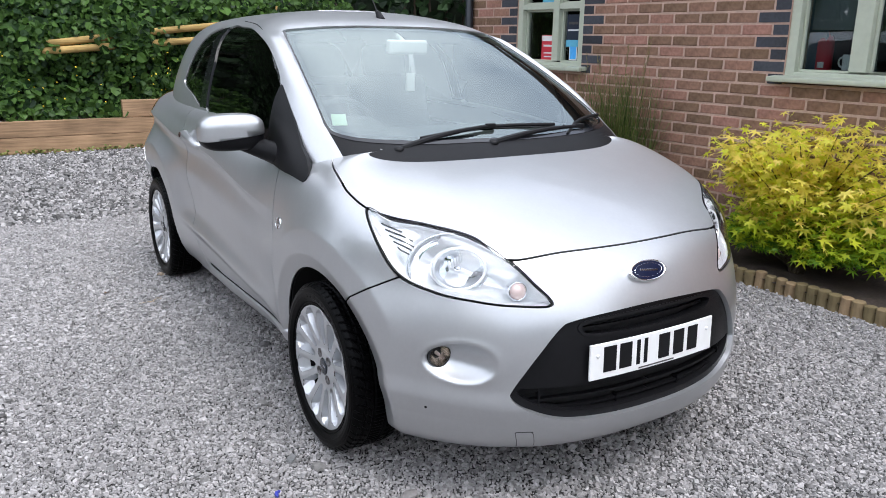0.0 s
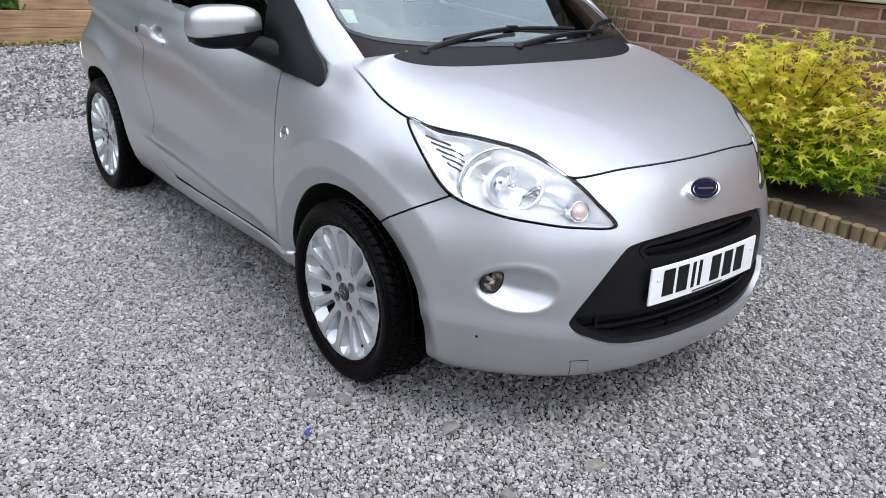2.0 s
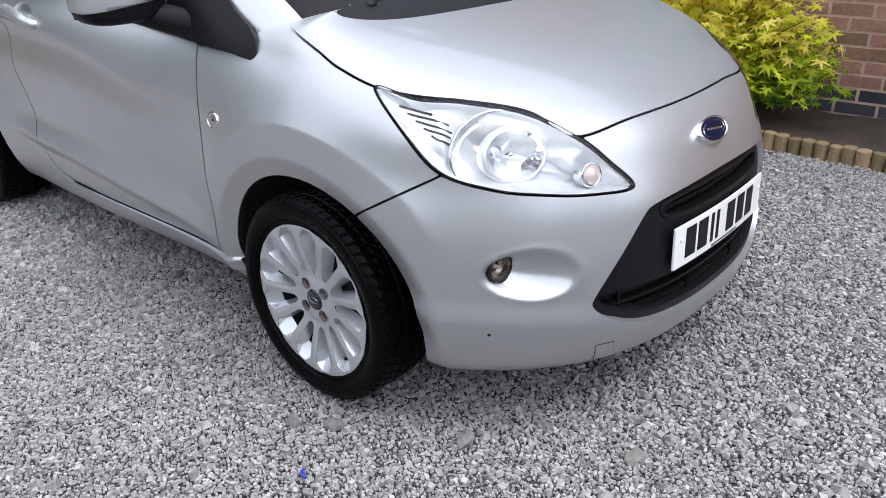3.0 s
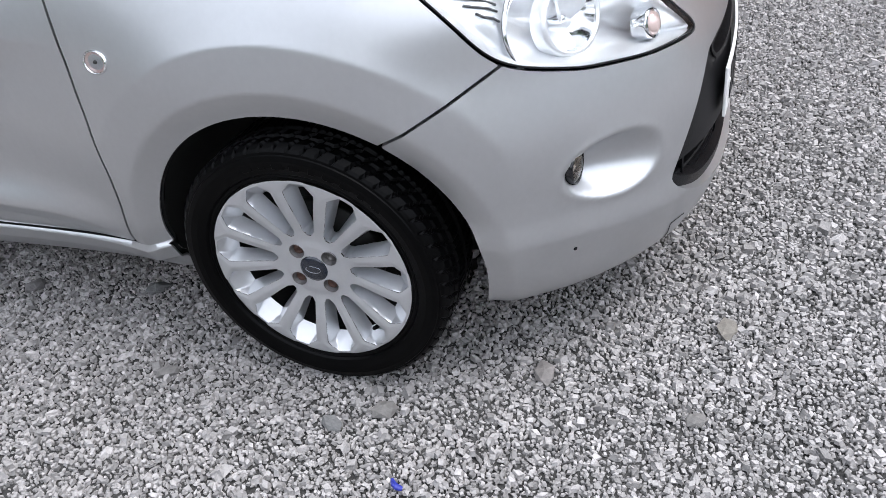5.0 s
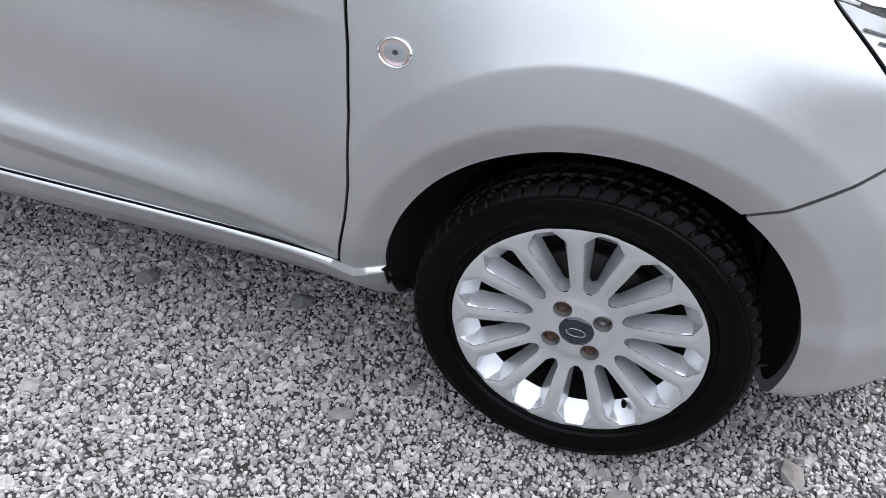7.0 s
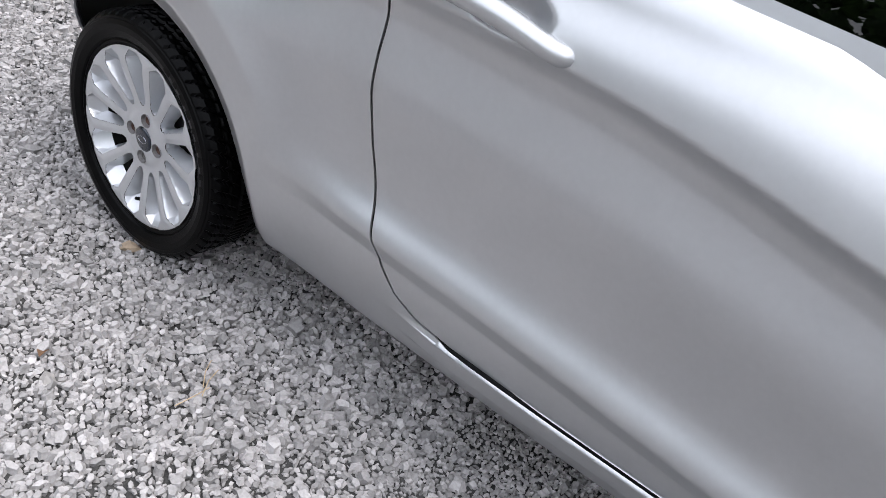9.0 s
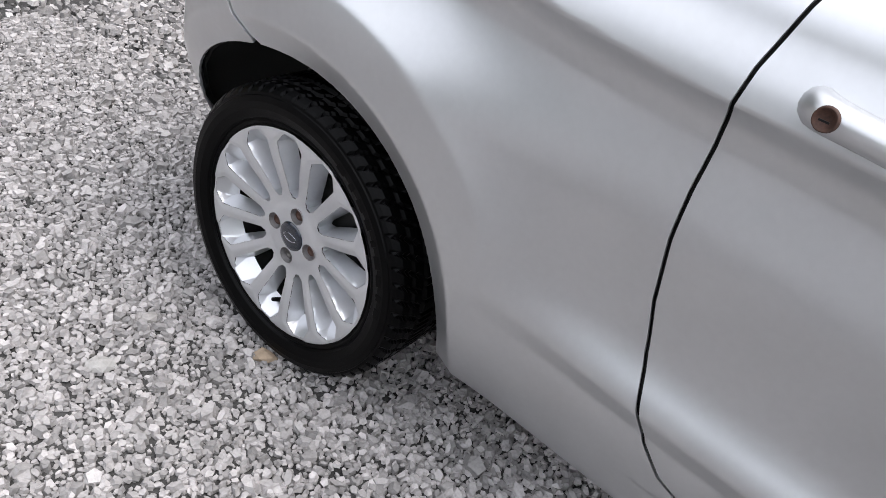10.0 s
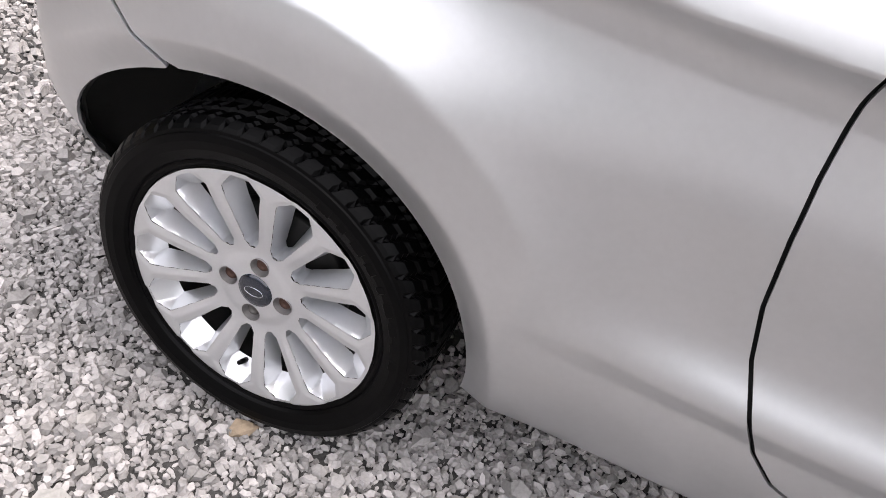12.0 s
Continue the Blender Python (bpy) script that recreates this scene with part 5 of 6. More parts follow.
def gravel(x0, x1, y0, y1, per_m2, name, sides=6, cover=0.515):
    """Chips packed edge to edge on a jittered grid, each turned and tilted its own way."""
    d = math.sqrt(1 / (per_m2 * 0.866))
    nx, ny = int((x1 - x0) / d) + 1, int((y1 - y0) / (d * 0.866)) + 1
    ix, iy = np.meshgrid(np.arange(nx), np.arange(ny), indexing="ij")
    at = np.stack([x0 + (ix + 0.5 * (iy % 2)) * d, y0 + iy * d * 0.866, 0.0 * ix], -1).reshape(-1, 3)
    k = len(at)
    at[:, :2] += rng.normal(0, 0.20 * d, (k, 2))
    keep = ~((np.abs(at[:, 0]) < 0.45) & (at[:, 1] > -0.2) & (at[:, 1] < 2.6) & (rng.uniform(0, 1, k) < 0.85)) & (at[:, 0] < 2.09) & (at[:, 1] < 7.86)
    at = at[keep]
    k = len(at)
    grow = np.exp(rng.normal(0, 0.32, k))
    lay = np.array([noise.noise(Vector((p[0] * 2.3, p[1] * 2.3, 4))) for p in at[:, :2]]) if k < 90000 else np.zeros(k)
    at[:, 2] = -0.0045 + 0.24 * d * rng.normal(0, 1, k) + 0.2 * d * (grow - 1) + 0.004 * lay
    long = rng.uniform(1.0, 1.45, k)
    r = cover * d * grow
    s = np.stack([r * long, r / long * rng.uniform(0.9, 1.1, k), r * rng.uniform(0.42, 0.75, k)], 1)
    verts, faces = chip(sides)
    jit = rng.uniform(0.72, 1.18, (k, 2 * sides, 3))
    me = scatter(name, verts, faces, at, turns_from(rng, k, 0.42), s, M_STONEMIX if cover < 0.5 else M_STONE, jit)
    tagged(new(name, me), "loose angular grey gravel stones", "gravel", kind="stuff")


gravel(-1.7, -0.35, -1.3, 1.4, 11200, "gravel_stones", 4, 0.55)
gravel(-1.7, -0.35, 1.4, 3.2, 7000, "gravel_stones", 5, 0.62)
gravel(-0.35, 2.1, -1.7, -0.2, 7600, "gravel_stones", 4, 0.55)
gravel(-1.7, 2.1, -2.4, -1.5, 6500, "gravel_stones", 4, 0.50)
gravel(-1.7, -0.35, -1.52, -1.28, 8000, "gravel_stones", 4)
gravel(-2.3, -1.69, -2.4, 0.6, 8000, "gravel_stones", 4, 0.55)
gravel(-2.3, -1.69, 0.6, 4.0, 3900, "gravel_stones", 4, 0.47)
gravel(-3.4, -2.3, -2.4, 4.0, 3700, "gravel_stones", 4, 0.47)
gravel(-3.4, 0.6, 4.0, 7.86, 1400, "gravel_stones", 4, 0.45)
gravel(-1.7, -0.3, 3.18, 4.02, 6400, "gravel_stones", 5, 0.62)
gravel(-0.3, 0.6, 3.18, 4.02, 2200, "gravel_stones", 4)
gravel(0.95, 2.1, -0.2, 1.3, 6000, "gravel_stones", 4)
gravel(0.45, 0.95, -0.2, 1.3, 2500, "gravel_stones", 4)
gravel(0.45, 2.1, 1.3, 7.8, 700, "gravel_stones", 4)
gravel(-0.45, 0.55, -0.25, 3.4, 2800, "gravel_stones", 4)

# soil bed along the wall
WALL = pose(2.709, 0.976, 0, 0, 0, 3.5)
WALL_X, WALL_Y = 2.709, 0.976


def wall_at(s, out=0.0, z=0.0):
    """A place s metres along the house wall and so far out in front of it."""
    return WALL @ Vector((-out, s, z))


bm = bmesh.new()
bmesh.ops.create_grid(bm, x_segments=12, y_segments=60, size=0.5)
for v in bm.verts:
    u, w = v.co.x + 0.5, v.co.y + 0.5
    y = -2.2 + 6.2 * w
    x_in, x_out = 2.12, 2.72 - 0.061 * (y - 0.976)
    bump = noise.noise(Vector((u * 5, w * 40, 3))) * 0.022
    v.co = (x_in + (x_out + 0.02 - x_in) * u, y, 0.045 + bump + 0.02 * u)
part("soil_bed", bm, M_SOIL, None, "", True)
tagged(bpy.data.objects["soil_bed"], "dark bare soil bed below the wall", "soil", kind="structure")

# house wall: mortar core with two window openings
M_ROOFTILE = plain("roof_tile", (0.09, 0.06, 0.05), 0.8, 0, 0, 0.4, 12, 0.6, 30)
core = bmesh.new()
TOP = 2.72
for s0, s1, z0, z1 in ((-7.0, 3.16, 0.0, 1.125), (2.423, 3.16, 1.125, 2.5), (-0.148, 1.616, 1.125, 2.5), (-7.0, -1.75, 1.125, 2.5), (-7.0, 3.16, 2.5, TOP)):
    add(core, box((0.26, s1 - s0, z1 - z0), (0.001 + 0.13, (s0 + s1) / 2, (z0 + z1) / 2)))
wall = tagged(part("wall_house", core, M_MORTAR, None), "red-brown brick house wall with pinkish mortar", "wall", kind="structure")
wall.matrix_world = WALL
# room behind the windows, its surfaces near-black to hold the indoor shade
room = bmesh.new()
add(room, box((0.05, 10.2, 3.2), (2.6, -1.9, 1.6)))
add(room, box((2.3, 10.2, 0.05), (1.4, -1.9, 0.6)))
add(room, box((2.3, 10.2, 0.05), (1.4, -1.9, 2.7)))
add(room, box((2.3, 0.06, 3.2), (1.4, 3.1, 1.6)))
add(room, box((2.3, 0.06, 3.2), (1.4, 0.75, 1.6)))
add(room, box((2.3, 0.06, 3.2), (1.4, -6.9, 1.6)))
rm = tagged(part("wall_inside", room, M_ROOM, None), "room behind the windows, coloured near-black for its shade", "room", kind="structure")
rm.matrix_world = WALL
roof = tagged(part("roof_house", add(box((4.2, 10.8, 0.12), (1.4, -1.9, TOP + 1.12), Euler((0, radians(-33), 0))), box((4.2, 10.8, 0.12), (4.9, -1.9, TOP + 1.12), Euler((0, radians(33), 0)))), M_ROOFTILE, None), "dark tiled roof above the wall", "roof", kind="structure")
roof.matrix_world = WALL


def window(name, s0, s1, z0, z1, mullions, transom, label):
    """A painted timber window: frame, mullions, sill and panes."""
    w = new(name)
    w.matrix_world = WALL
    tagged(w, label, "window", kind="structure")
    d = 0.07
    x = 0.045
    f = 0.062
    part("window_frame", box((d, f, z1 - z0), (x, s0 + f / 2, (z0 + z1) / 2), None, 0.006), M_SAGE, w)
    part("window_frame", box((d, f, z1 - z0), (x, s1 - f / 2, (z0 + z1) / 2), None, 0.006), M_SAGE, w)
    part("window_frame", box((d, s1 - s0 - 2 * f, 0.034), (x, (s0 + s1) / 2, z0 + 0.034), None, 0.006), M_SAGE, w)
    part("window_frame", box((d, s1 - s0 - 2 * f, f), (x, (s0 + s1) / 2, z1 - f / 2), None, 0.006), M_SAGE, w)
    edges = [s0 + f] + [e for m in mullions for e in (m[0], m[1])] + [s1 - f]
    for a, b in mullions:
        part("mullion", box((d - 0.008, b - a, z1 - z0 - 2 * f), (x - 0.003, (a + b) / 2, (z0 + z1) / 2), None, 0.006), M_SAGE, w)
    for a, b in zip(edges[::2], edges[1::2]):
        for c, e in ((z0 + 0.051, transom), (transom + 0.045, z1 - f)) if transom else ((z0 + 0.051, z1 - f),):
            g = 0.016
            for size, at in (((0.03, g, e - c), (x + 0.02, a + g / 2, (c + e) / 2)), ((0.03, g, e - c), (x + 0.02, b - g / 2, (c + e) / 2)), ((0.03, b - a - 2 * g, g), (x + 0.02, (a + b) / 2, c + g / 2)), ((0.03, b - a - 2 * g, g), (x + 0.02, (a + b) / 2, e - g / 2))):
                part("casement", box(size, at, None, 0.004), M_SAGE, w)
            p = part("pane", box((0.005, b - a - 0.02, e - c - 0.02), (x + 0.03, (a + b) / 2, (c + e) / 2)), M_PANE, w)
            p.visible_shadow = False
        if transom:
            part("transom", box((d - 0.01, b - a, 0.045), (x, (a + b) / 2, transom + 0.0225), None, 0.005), M_SAGE, w)
    part("window_sill", box((0.15, s1 - s0 + 0.13, 0.032), (-0.012, (s0 + s1) / 2, z0 + 0.010), Euler((0, radians(-5), 0)), 0.010), M_SAGE, w, "projecting painted sill")
    return w


window("window_1", -1.75, -0.148, 1.148, 2.45, [(-0.648, -0.545), (-1.14, -1.06)], 0, "sage-green painted timber window with a roller blind")
window("window_2", 1.616, 2.423, 1.140, 2.45, [(1.915, 1.985)], 1.615, "sage-green painted timber window with notices")
pipe = bmesh.new()
bmesh.ops.create_cone(pipe, cap_ends=True, segments=20, radius1=0.036, radius2=0.036, depth=TOP, matrix=Matrix.Translation((-0.045, 3.06, TOP / 2)))
for z in (0.4, 1.9):
    bmesh.ops.create_cone(pipe, cap_ends=True, segments=20, radius1=0.045, radius2=0.045, depth=0.06, matrix=Matrix.Translation((-0.045, 3.06, z)))
dp = tagged(part("drainpipe", pipe, M_PIPE, None, "", True), "dark round drainpipe on the house corner", "drainpipe", kind="structure")
dp.matrix_world = WALL


def on_wall(ob, label, category):
    ob.matrix_world = WALL
    return tagged(ob, label, category)


M_BLIND = plain("grey_blind", (0.19, 0.20, 0.21), 0.8, 0, 0, 0.05)
M_SIGNRED = plain("red_card", (0.55, 0.03, 0.05), 0.5)
M_SIGNBLUE = plain("pale_blue_card", (0.12, 0.42, 0.60), 0.5)
M_SKYBLUE = plain("bright_blue_card", (0.08, 0.40, 0.85), 0.5)
M_NAVY = plain("navy_card", (0.012, 0.02, 0.04), 0.5)
M_CARD = plain("white_card", (0.75, 0.75, 0.75), 0.6)
for s0, s1 in ((-0.53, -0.22), (-1.05, -0.66)):
    bl = bmesh.new()
    add(bl, box((0.004, s1 - s0, 0.9), (0.14, (s0 + s1) / 2, 1.455 + 0.45)))
    add(bl, box((0.012, s1 - s0, 0.014), (0.14, (s0 + s1) / 2, 1.458)))
    on_wall(part("roller_blind", bl, M_BLIND, None), "grey roller blind half drawn behind the glass", "blind")
curt = box((0.02, 0.12, 1.1), (0.17, -0.25, 1.75))
on_wall(part("curtain", curt, plain("slate_blue_cloth", (0.05, 0.085, 0.13), 0.8), None), "slate-blue curtain beside the window", "curtain")
ledge = box((0.22, 1.6, 0.03), (0.22, -0.95, 1.198))
tagged(part("window_ledge", ledge, M_SAGE, None), "inner window ledge", "ledge", kind="structure").matrix_world = WALL
mug = thing("mug", "plain white china mug standing on the window ledge", "mug", WALL @ pose(0.17, -0.465, 1.2135))
prof = [(0.0, 0.004), (0.037, 0.002), (0.040, 0.008), (0.041, 0.095), (0.038, 0.095), (0.037, 0.01), (0.0, 0.008)]
ob = child("cup", tidy(lathe(prof, 28).mesh("cup", M_WHITE)), mug)
ob.matrix_basis = pose(0, 0, 0, 0, -90, 0)
part("handle", tube([(0, 0.038 + 0.030 * math.sin(a), 0.050 + 0.030 * math.cos(a)) for a in np.linspace(0, math.pi, 10)], 0.0055, 8), M_WHITE, mug, "", True)
ext = thing("fire_extinguisher", "red bottle with a white tag behind the window", "bottle", WALL @ pose(0.20, -0.285, 1.2135))
ob = child("bottle", tidy(lathe([(0.0, 0.0), (0.048, 0.0), (0.050, 0.01), (0.050, 0.17), (0.035, 0.20), (0.014, 0.21), (0.014, 0.24), (0.0, 0.24)], 28).mesh("bottle", M_SIGNRED)), ext)
ob.matrix_basis = pose(0, 0, 0, 0, -90, 0)
part("nozzle", box((0.03, 0.05, 0.02), (0, 0, 0.25), None, 0.005), M_WHITE, ext)
part("tag", box((0.002, 0.04, 0.035), (-0.051, -0.01, 0.03)), M_CARD, ext)


def poster(name, s, z, w, h, mat, label, bars=()):
    p = thing(name, label, "sign")
    p.matrix_world = WALL @ pose(0.066, s, z)
    part("card", box((0.003, w, h), (0, 0, 0)), mat, p)
    for dz, bw, bh, m in bars:
        part("print_bar", box((0.0015, bw, bh), (-0.0025, 0, dz)), m, p)


poster("window_notice", 2.085, 1.292, 0.16, 0.235, M_SIGNRED, "red notice with a white heading inside the window", ((0.09, 0.15, 0.045, M_CARD), (0.03, 0.11, 0.016, M_CARD), (-0.03, 0.10, 0.010, M_CARD), (-0.06, 0.09, 0.010, M_CARD)))
poster("window_notice", 1.792, 1.445, 0.15, 0.255, M_NAVY, "navy notice with a pale blue foot inside the window", ((0.06, 0.11, 0.02, M_BRAKE), (0.005, 0.12, 0.012, M_CARD), (-0.10, 0.15, 0.055, M_SIGNBLUE)))
poster("window_notice", 1.782, 1.272, 0.088, 0.125, M_CARD, "bright blue square notice with a white edge", ((-0.002, 0.07, 0.10, M_SKYBLUE),))
poster("window_notice", 2.10, 1.69, 0.15, 0.10, M_SIGNBLUE, "pale blue notice stuck in the upper pane")

# log edging of the bed
rng = np.random.default_rng(11)
edging_y = np.arange(-2.1, 3.6, 0.066)
for i, y in enumerate(edging_y):
    bm = bmesh.new()
    r = 0.034 + rng.uniform(-0.003, 0.003)
    h = 0.078 + rng.uniform(-0.010, 0.010)
    bmesh.ops.create_cone(bm, cap_ends=True, segments=14, radius1=r, radius2=r * 0.97, depth=h + 0.05)
    bmesh.ops.bevel(bm, geom=[e for e in bm.edges if all(v.co.z > 0 for v in e.verts)], offset=0.004, segments=1, affect="EDGES")
    me = bpy.data.meshes.new("edging_log")
    bm.to_mesh(me)
    bm.free()
    me.materials.append(M_PALETIMBER)
    ob = tagged(new("edging_log", me), "short upright half-log edging the soil bed", "edging log", "log edging of the bed")
    ob.matrix_world = pose(2.125 + 0.022 * math.sin(y * 2.3 + 1) + rng.uniform(-0.004, 0.004), y, (h - 0.05) / 2, rng.uniform(-3, 3), rng.uniform(-3, 3), rng.uniform(0, 360))

# timber bank at the back
M_SLEEPERX = wood("sleeper_timber", (0.34, 0.22, 0.13), 0)
M_RAIL = wood("rail_timber", (0.40, 0.27, 0.10), 0, 1.4)
for x0, x1, z0, z1, y in ((-6.4, -3.1, 0.0, 0.185, 7.92), (-3.09, 0.9, 0.0, 0.185, 7.92), (0.91, 3.3, 0.0, 0.185, 7.92), (-4.9, -1.5, 0.19, 0.372, 7.925), (-1.49, 1.6, 0.19, 0.372, 7.925), (1.61, 3.3, 0.19, 0.372, 7.925), (0.03, 1.9, 0.377, 0.585, 7.955)):
    s = box((x1 - x0, 0.09, z1 - z0), (0, 0, 0), None, 0.006)
    ob = part("timber_sleeper", s, M_SLEEPERX, None)
    ob.matrix_world = pose((x0 + x1) / 2, y + 0.045, (z0 + z1) / 2)
    tagged(ob, "knotty sawn timber sleeper holding back the bank" if z0 < 0.37 else "paler short timber board on top of the sleepers", "sleeper", "sleepers of the bank")
bank = bmesh.new()
bmesh.ops.create_grid(bank, x_segments=50, y_segments=14, size=0.5)
for v in bank.verts:
    u, w = v.co.x + 0.5, v.co.y + 0.5
    v.co = (-7.5 + 13 * u, 8.02 + 3.6 * w, 0.33 + 1.5 * w + 0.12 * noise.noise(Vector((u * 12, w * 4, 1))))
tagged(part("bank", bank, M_SOIL, None, "", True), "earth bank behind the sleepers", "bank", kind="structure")
for k, (za, zb, y) in enumerate(((1.09, 1.50, 8.15), (1.25, 1.66, 8.18))):
    pts = [(x, y + 0.02 * math.sin(x * 2), za + (zb - za) * (x + 1.2) / 3.4) for x in np.linspace(-0.88, 2.2, 12)] if k == 0 else [(x, y, 1.257 + 0.123 * (x + 0.6) + 0.004 * math.sin(3 * x)) for x in np.linspace(-0.70, 2.6, 12)]
    pts = [(p[0], p[1], 1.147 + 0.083 * (p[0] + 0.86)) for p in pts] if k == 0 else pts
    ob = tagged(part("fence_rail", tube(pts, 0.043, 12), M_RAIL, None, "", True), "peeled round pole rail half hidden by ivy", "rail", "fence rails")
for x in (-0.2, 2.2):
    tagged(part("fence_post", tube([(x, 8.47, 0.3), (x, 8.47, 1.55 + 0.1 * x)], 0.05, 12), M_RAIL, None, "", True), "round timber fence post in the hedge", "post", "fence posts")

LEAF = [(0, 0, 0), (0.5, 0.32, 0.06), (0.42, 0.75, 0.05), (0, 1.1, -0.06), (-0.42, 0.75, 0.05), (-0.5, 0.32, 0.06)]
LEAF_F = [(0, 1, 2, 3), (0, 3, 4, 5)]
M_IVY = leaf_material("ivy_leaves", (0.012, 0.036, 0.009), (0.085, 0.17, 0.032))
# tree leaves darkened: the deep shade behind the fence is in their colour
M_SHADELEAF = leaf_material("tree_leaves_shaded", (0.006, 0.017, 0.006), (0.030, 0.066, 0.02))
M_TWIG = plain("twig_bark", (0.05, 0.035, 0.022), 0.9)


def hedge(name, x0, x1, y0, y1, z0, z1, count, size, mat, label, seed, lean=0.0, uneven=0.0):
    """A leafy bank: leaves over an uneven sheet that leans back, coloured near-black as shaded depth behind."""
    g = np.random.default_rng(seed)
    h = thing(name, label, "hedge")
    u, w = g.uniform(0, 1, count), g.uniform(0, 1, count)
    x = x0 + (x1 - x0) * u
    crest = lambda q: 1 - uneven * (0.5 + 0.9 * noise.noise(Vector((q * 0.9, seed, 2))) + 0.5 * noise.noise(Vector((q * 2.6, seed, 7))))
    z = z0 + (z1 - z0) * w * np.array([crest(q) for q in x])
    lump = np.array([noise.noise(Vector((a * 1.3, b * 1.7, seed))) + 0.5 * noise.noise(Vector((a * 3.5, b * 4, seed + 5))) for a, b in zip(x, z)])
    y = y0 + (y1 - y0) * w + lean * w * w - 0.20 * lump + g.exponential(0.09, count) - 0.05
    at = np.stack([x, y, z], 1)
    t = turns_from(g, count, 0.9)
    # leaves hang with their faces towards the open side
    face = np.array([[1, 0, 0], [0, 0.35, -0.94], [0, 0.94, 0.35]])
    s = size * np.exp(g.normal(0, 0.3, count))[:, None] * np.array([[1.0, 1.0, 1.0]])
    me = scatter("leaves", LEAF, LEAF_F, at, face[None] @ t, s, mat)
    child("leaves", me, h)
    # near-black sheet behind the leaves: the hedge's inner shade as colour
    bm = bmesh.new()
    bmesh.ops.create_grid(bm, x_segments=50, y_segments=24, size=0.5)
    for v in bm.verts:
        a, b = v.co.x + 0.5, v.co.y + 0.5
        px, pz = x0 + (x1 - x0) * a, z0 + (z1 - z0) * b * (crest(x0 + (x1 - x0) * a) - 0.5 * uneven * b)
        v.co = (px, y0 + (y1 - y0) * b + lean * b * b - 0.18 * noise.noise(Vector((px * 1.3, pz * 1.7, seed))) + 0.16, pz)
    part("inner_shade", bm, M_SHADEDGROWTH, h, "", True)
    for k in range(14):
        px = g.uniform(x0, x1)
        part("stem", tube(curve_points([(px, y0 + 0.12, z0), (px + g.uniform(-0.2, 0.2), (y0 + y1) / 2 + 0.08, (z0 + z1) / 2), (px + g.uniform(-0.4, 0.4), y1 + lean + 0.05, z1)], 8), [0.02, 0.018, 0.016, 0.014, 0.012, 0.01, 0.008, 0.006], 6), M_TWIG, h)
    return h


M_SHADEDGROWTH = plain("shaded_growth", (0.010, 0.018, 0.007), 0.95, 0, 0, 0.6, 8, 0.8, 30)
hedge("ivy_hedge", -3.2, 3.4, 8.10, 8.48, 0.36, 1.85, 16000, 0.064, M_IVY, "dense green ivy hedge spilling over timber sleepers", 3)
g = np.random.default_rng(31)
n_ivy = 620
mid = np.stack([g.normal(0.22, 0.16, n_ivy), 8.05 + g.uniform(-0.03, 0.08, n_ivy), g.normal(1.30, 0.12, n_ivy)], 1)
mid[:170] = np.stack([g.normal(-0.86, 0.10, 170), 8.06 + g.uniform(-0.03, 0.07, 170), g.normal(1.20, 0.11, 170)], 1)
tuft = scatter("ivy_tufts", LEAF, LEAF_F, mid, np.array([[1, 0, 0], [0, 0.35, -0.94], [0, 0.94, 0.35]])[None] @ turns_from(g, n_ivy, 0.9), 0.062 * np.exp(g.normal(0, 0.3, n_ivy))[:, None] * np.ones((1, 3)), M_IVY)
tagged(new("ivy_tufts", tuft), "ivy climbing over the fence rails", "ivy", kind="stuff")
hedge("tree_line", -5.5, 11.0, 8.75, 9.2, 1.3, 8.6, 16000, 0.125, M_SHADELEAF, "leafy trees behind the fence, leaves darkened for deep shade", 8, 0.0, 0.16)
g = np.random.default_rng(9)
yel = np.stack([g.uniform(-1.4, 1.2, 60), 8.0 + g.uniform(0, 0.12, 60), g.uniform(0.45, 1.2, 60)], 1)
fl = scatter("hedge_flowers", LEAF, LEAF_F, yel, turns_from(g, 60, 1.2), np.full((60, 3), 0.022), plain("yellow_petals", (0.75, 0.60, 0.03), 0.6))
tagged(new("hedge_flowers", fl), "tiny yellow flowers in the ivy", "flowers", kind="stuff")
wd = np.stack([g.uniform(-3.0, 1.2, 500), 7.86 + g.uniform(-0.05, 0.05, 500), g.uniform(0.0, 0.05, 500)], 1)
wm = scatter("weeds", LEAF, LEAF_F, wd, turns_from(g, 500, 0.8), np.full((500, 3), 0.035), leaf_material("weed_leaves", (0.10, 0.13, 0.03), (0.25, 0.26, 0.08)))
tagged(new("weeds", wm), "low weeds along the foot of the sleepers", "weeds", kind="stuff")

# far trees closing the drive round the back of the camera
M_FAR = leaf_material("far_leaves", (0.02, 0.05, 0.015), (0.06, 0.12, 0.03))
g = np.random.default_rng(21)
k = 9000
ang = g.uniform(math.pi * 0.62, math.pi * 1.95, k)
rad = 17 + g.uniform(0, 3, k)
hgt = g.uniform(0, 1, k) ** 0.8 * (4.2 + 1.2 * np.sin(ang * 7) + 0.7 * np.sin(ang * 17 + 1))
fp = np.stack([rad * np.cos(ang), rad * np.sin(ang), hgt], 1)
fm = scatter("far_trees", LEAF, LEAF_F, fp, turns_from(g, k, math.pi), np.full((k, 3), 0.55), M_FAR)
tagged(new("far_trees", fm), "distant green trees round the drive", "trees", kind="stuff")

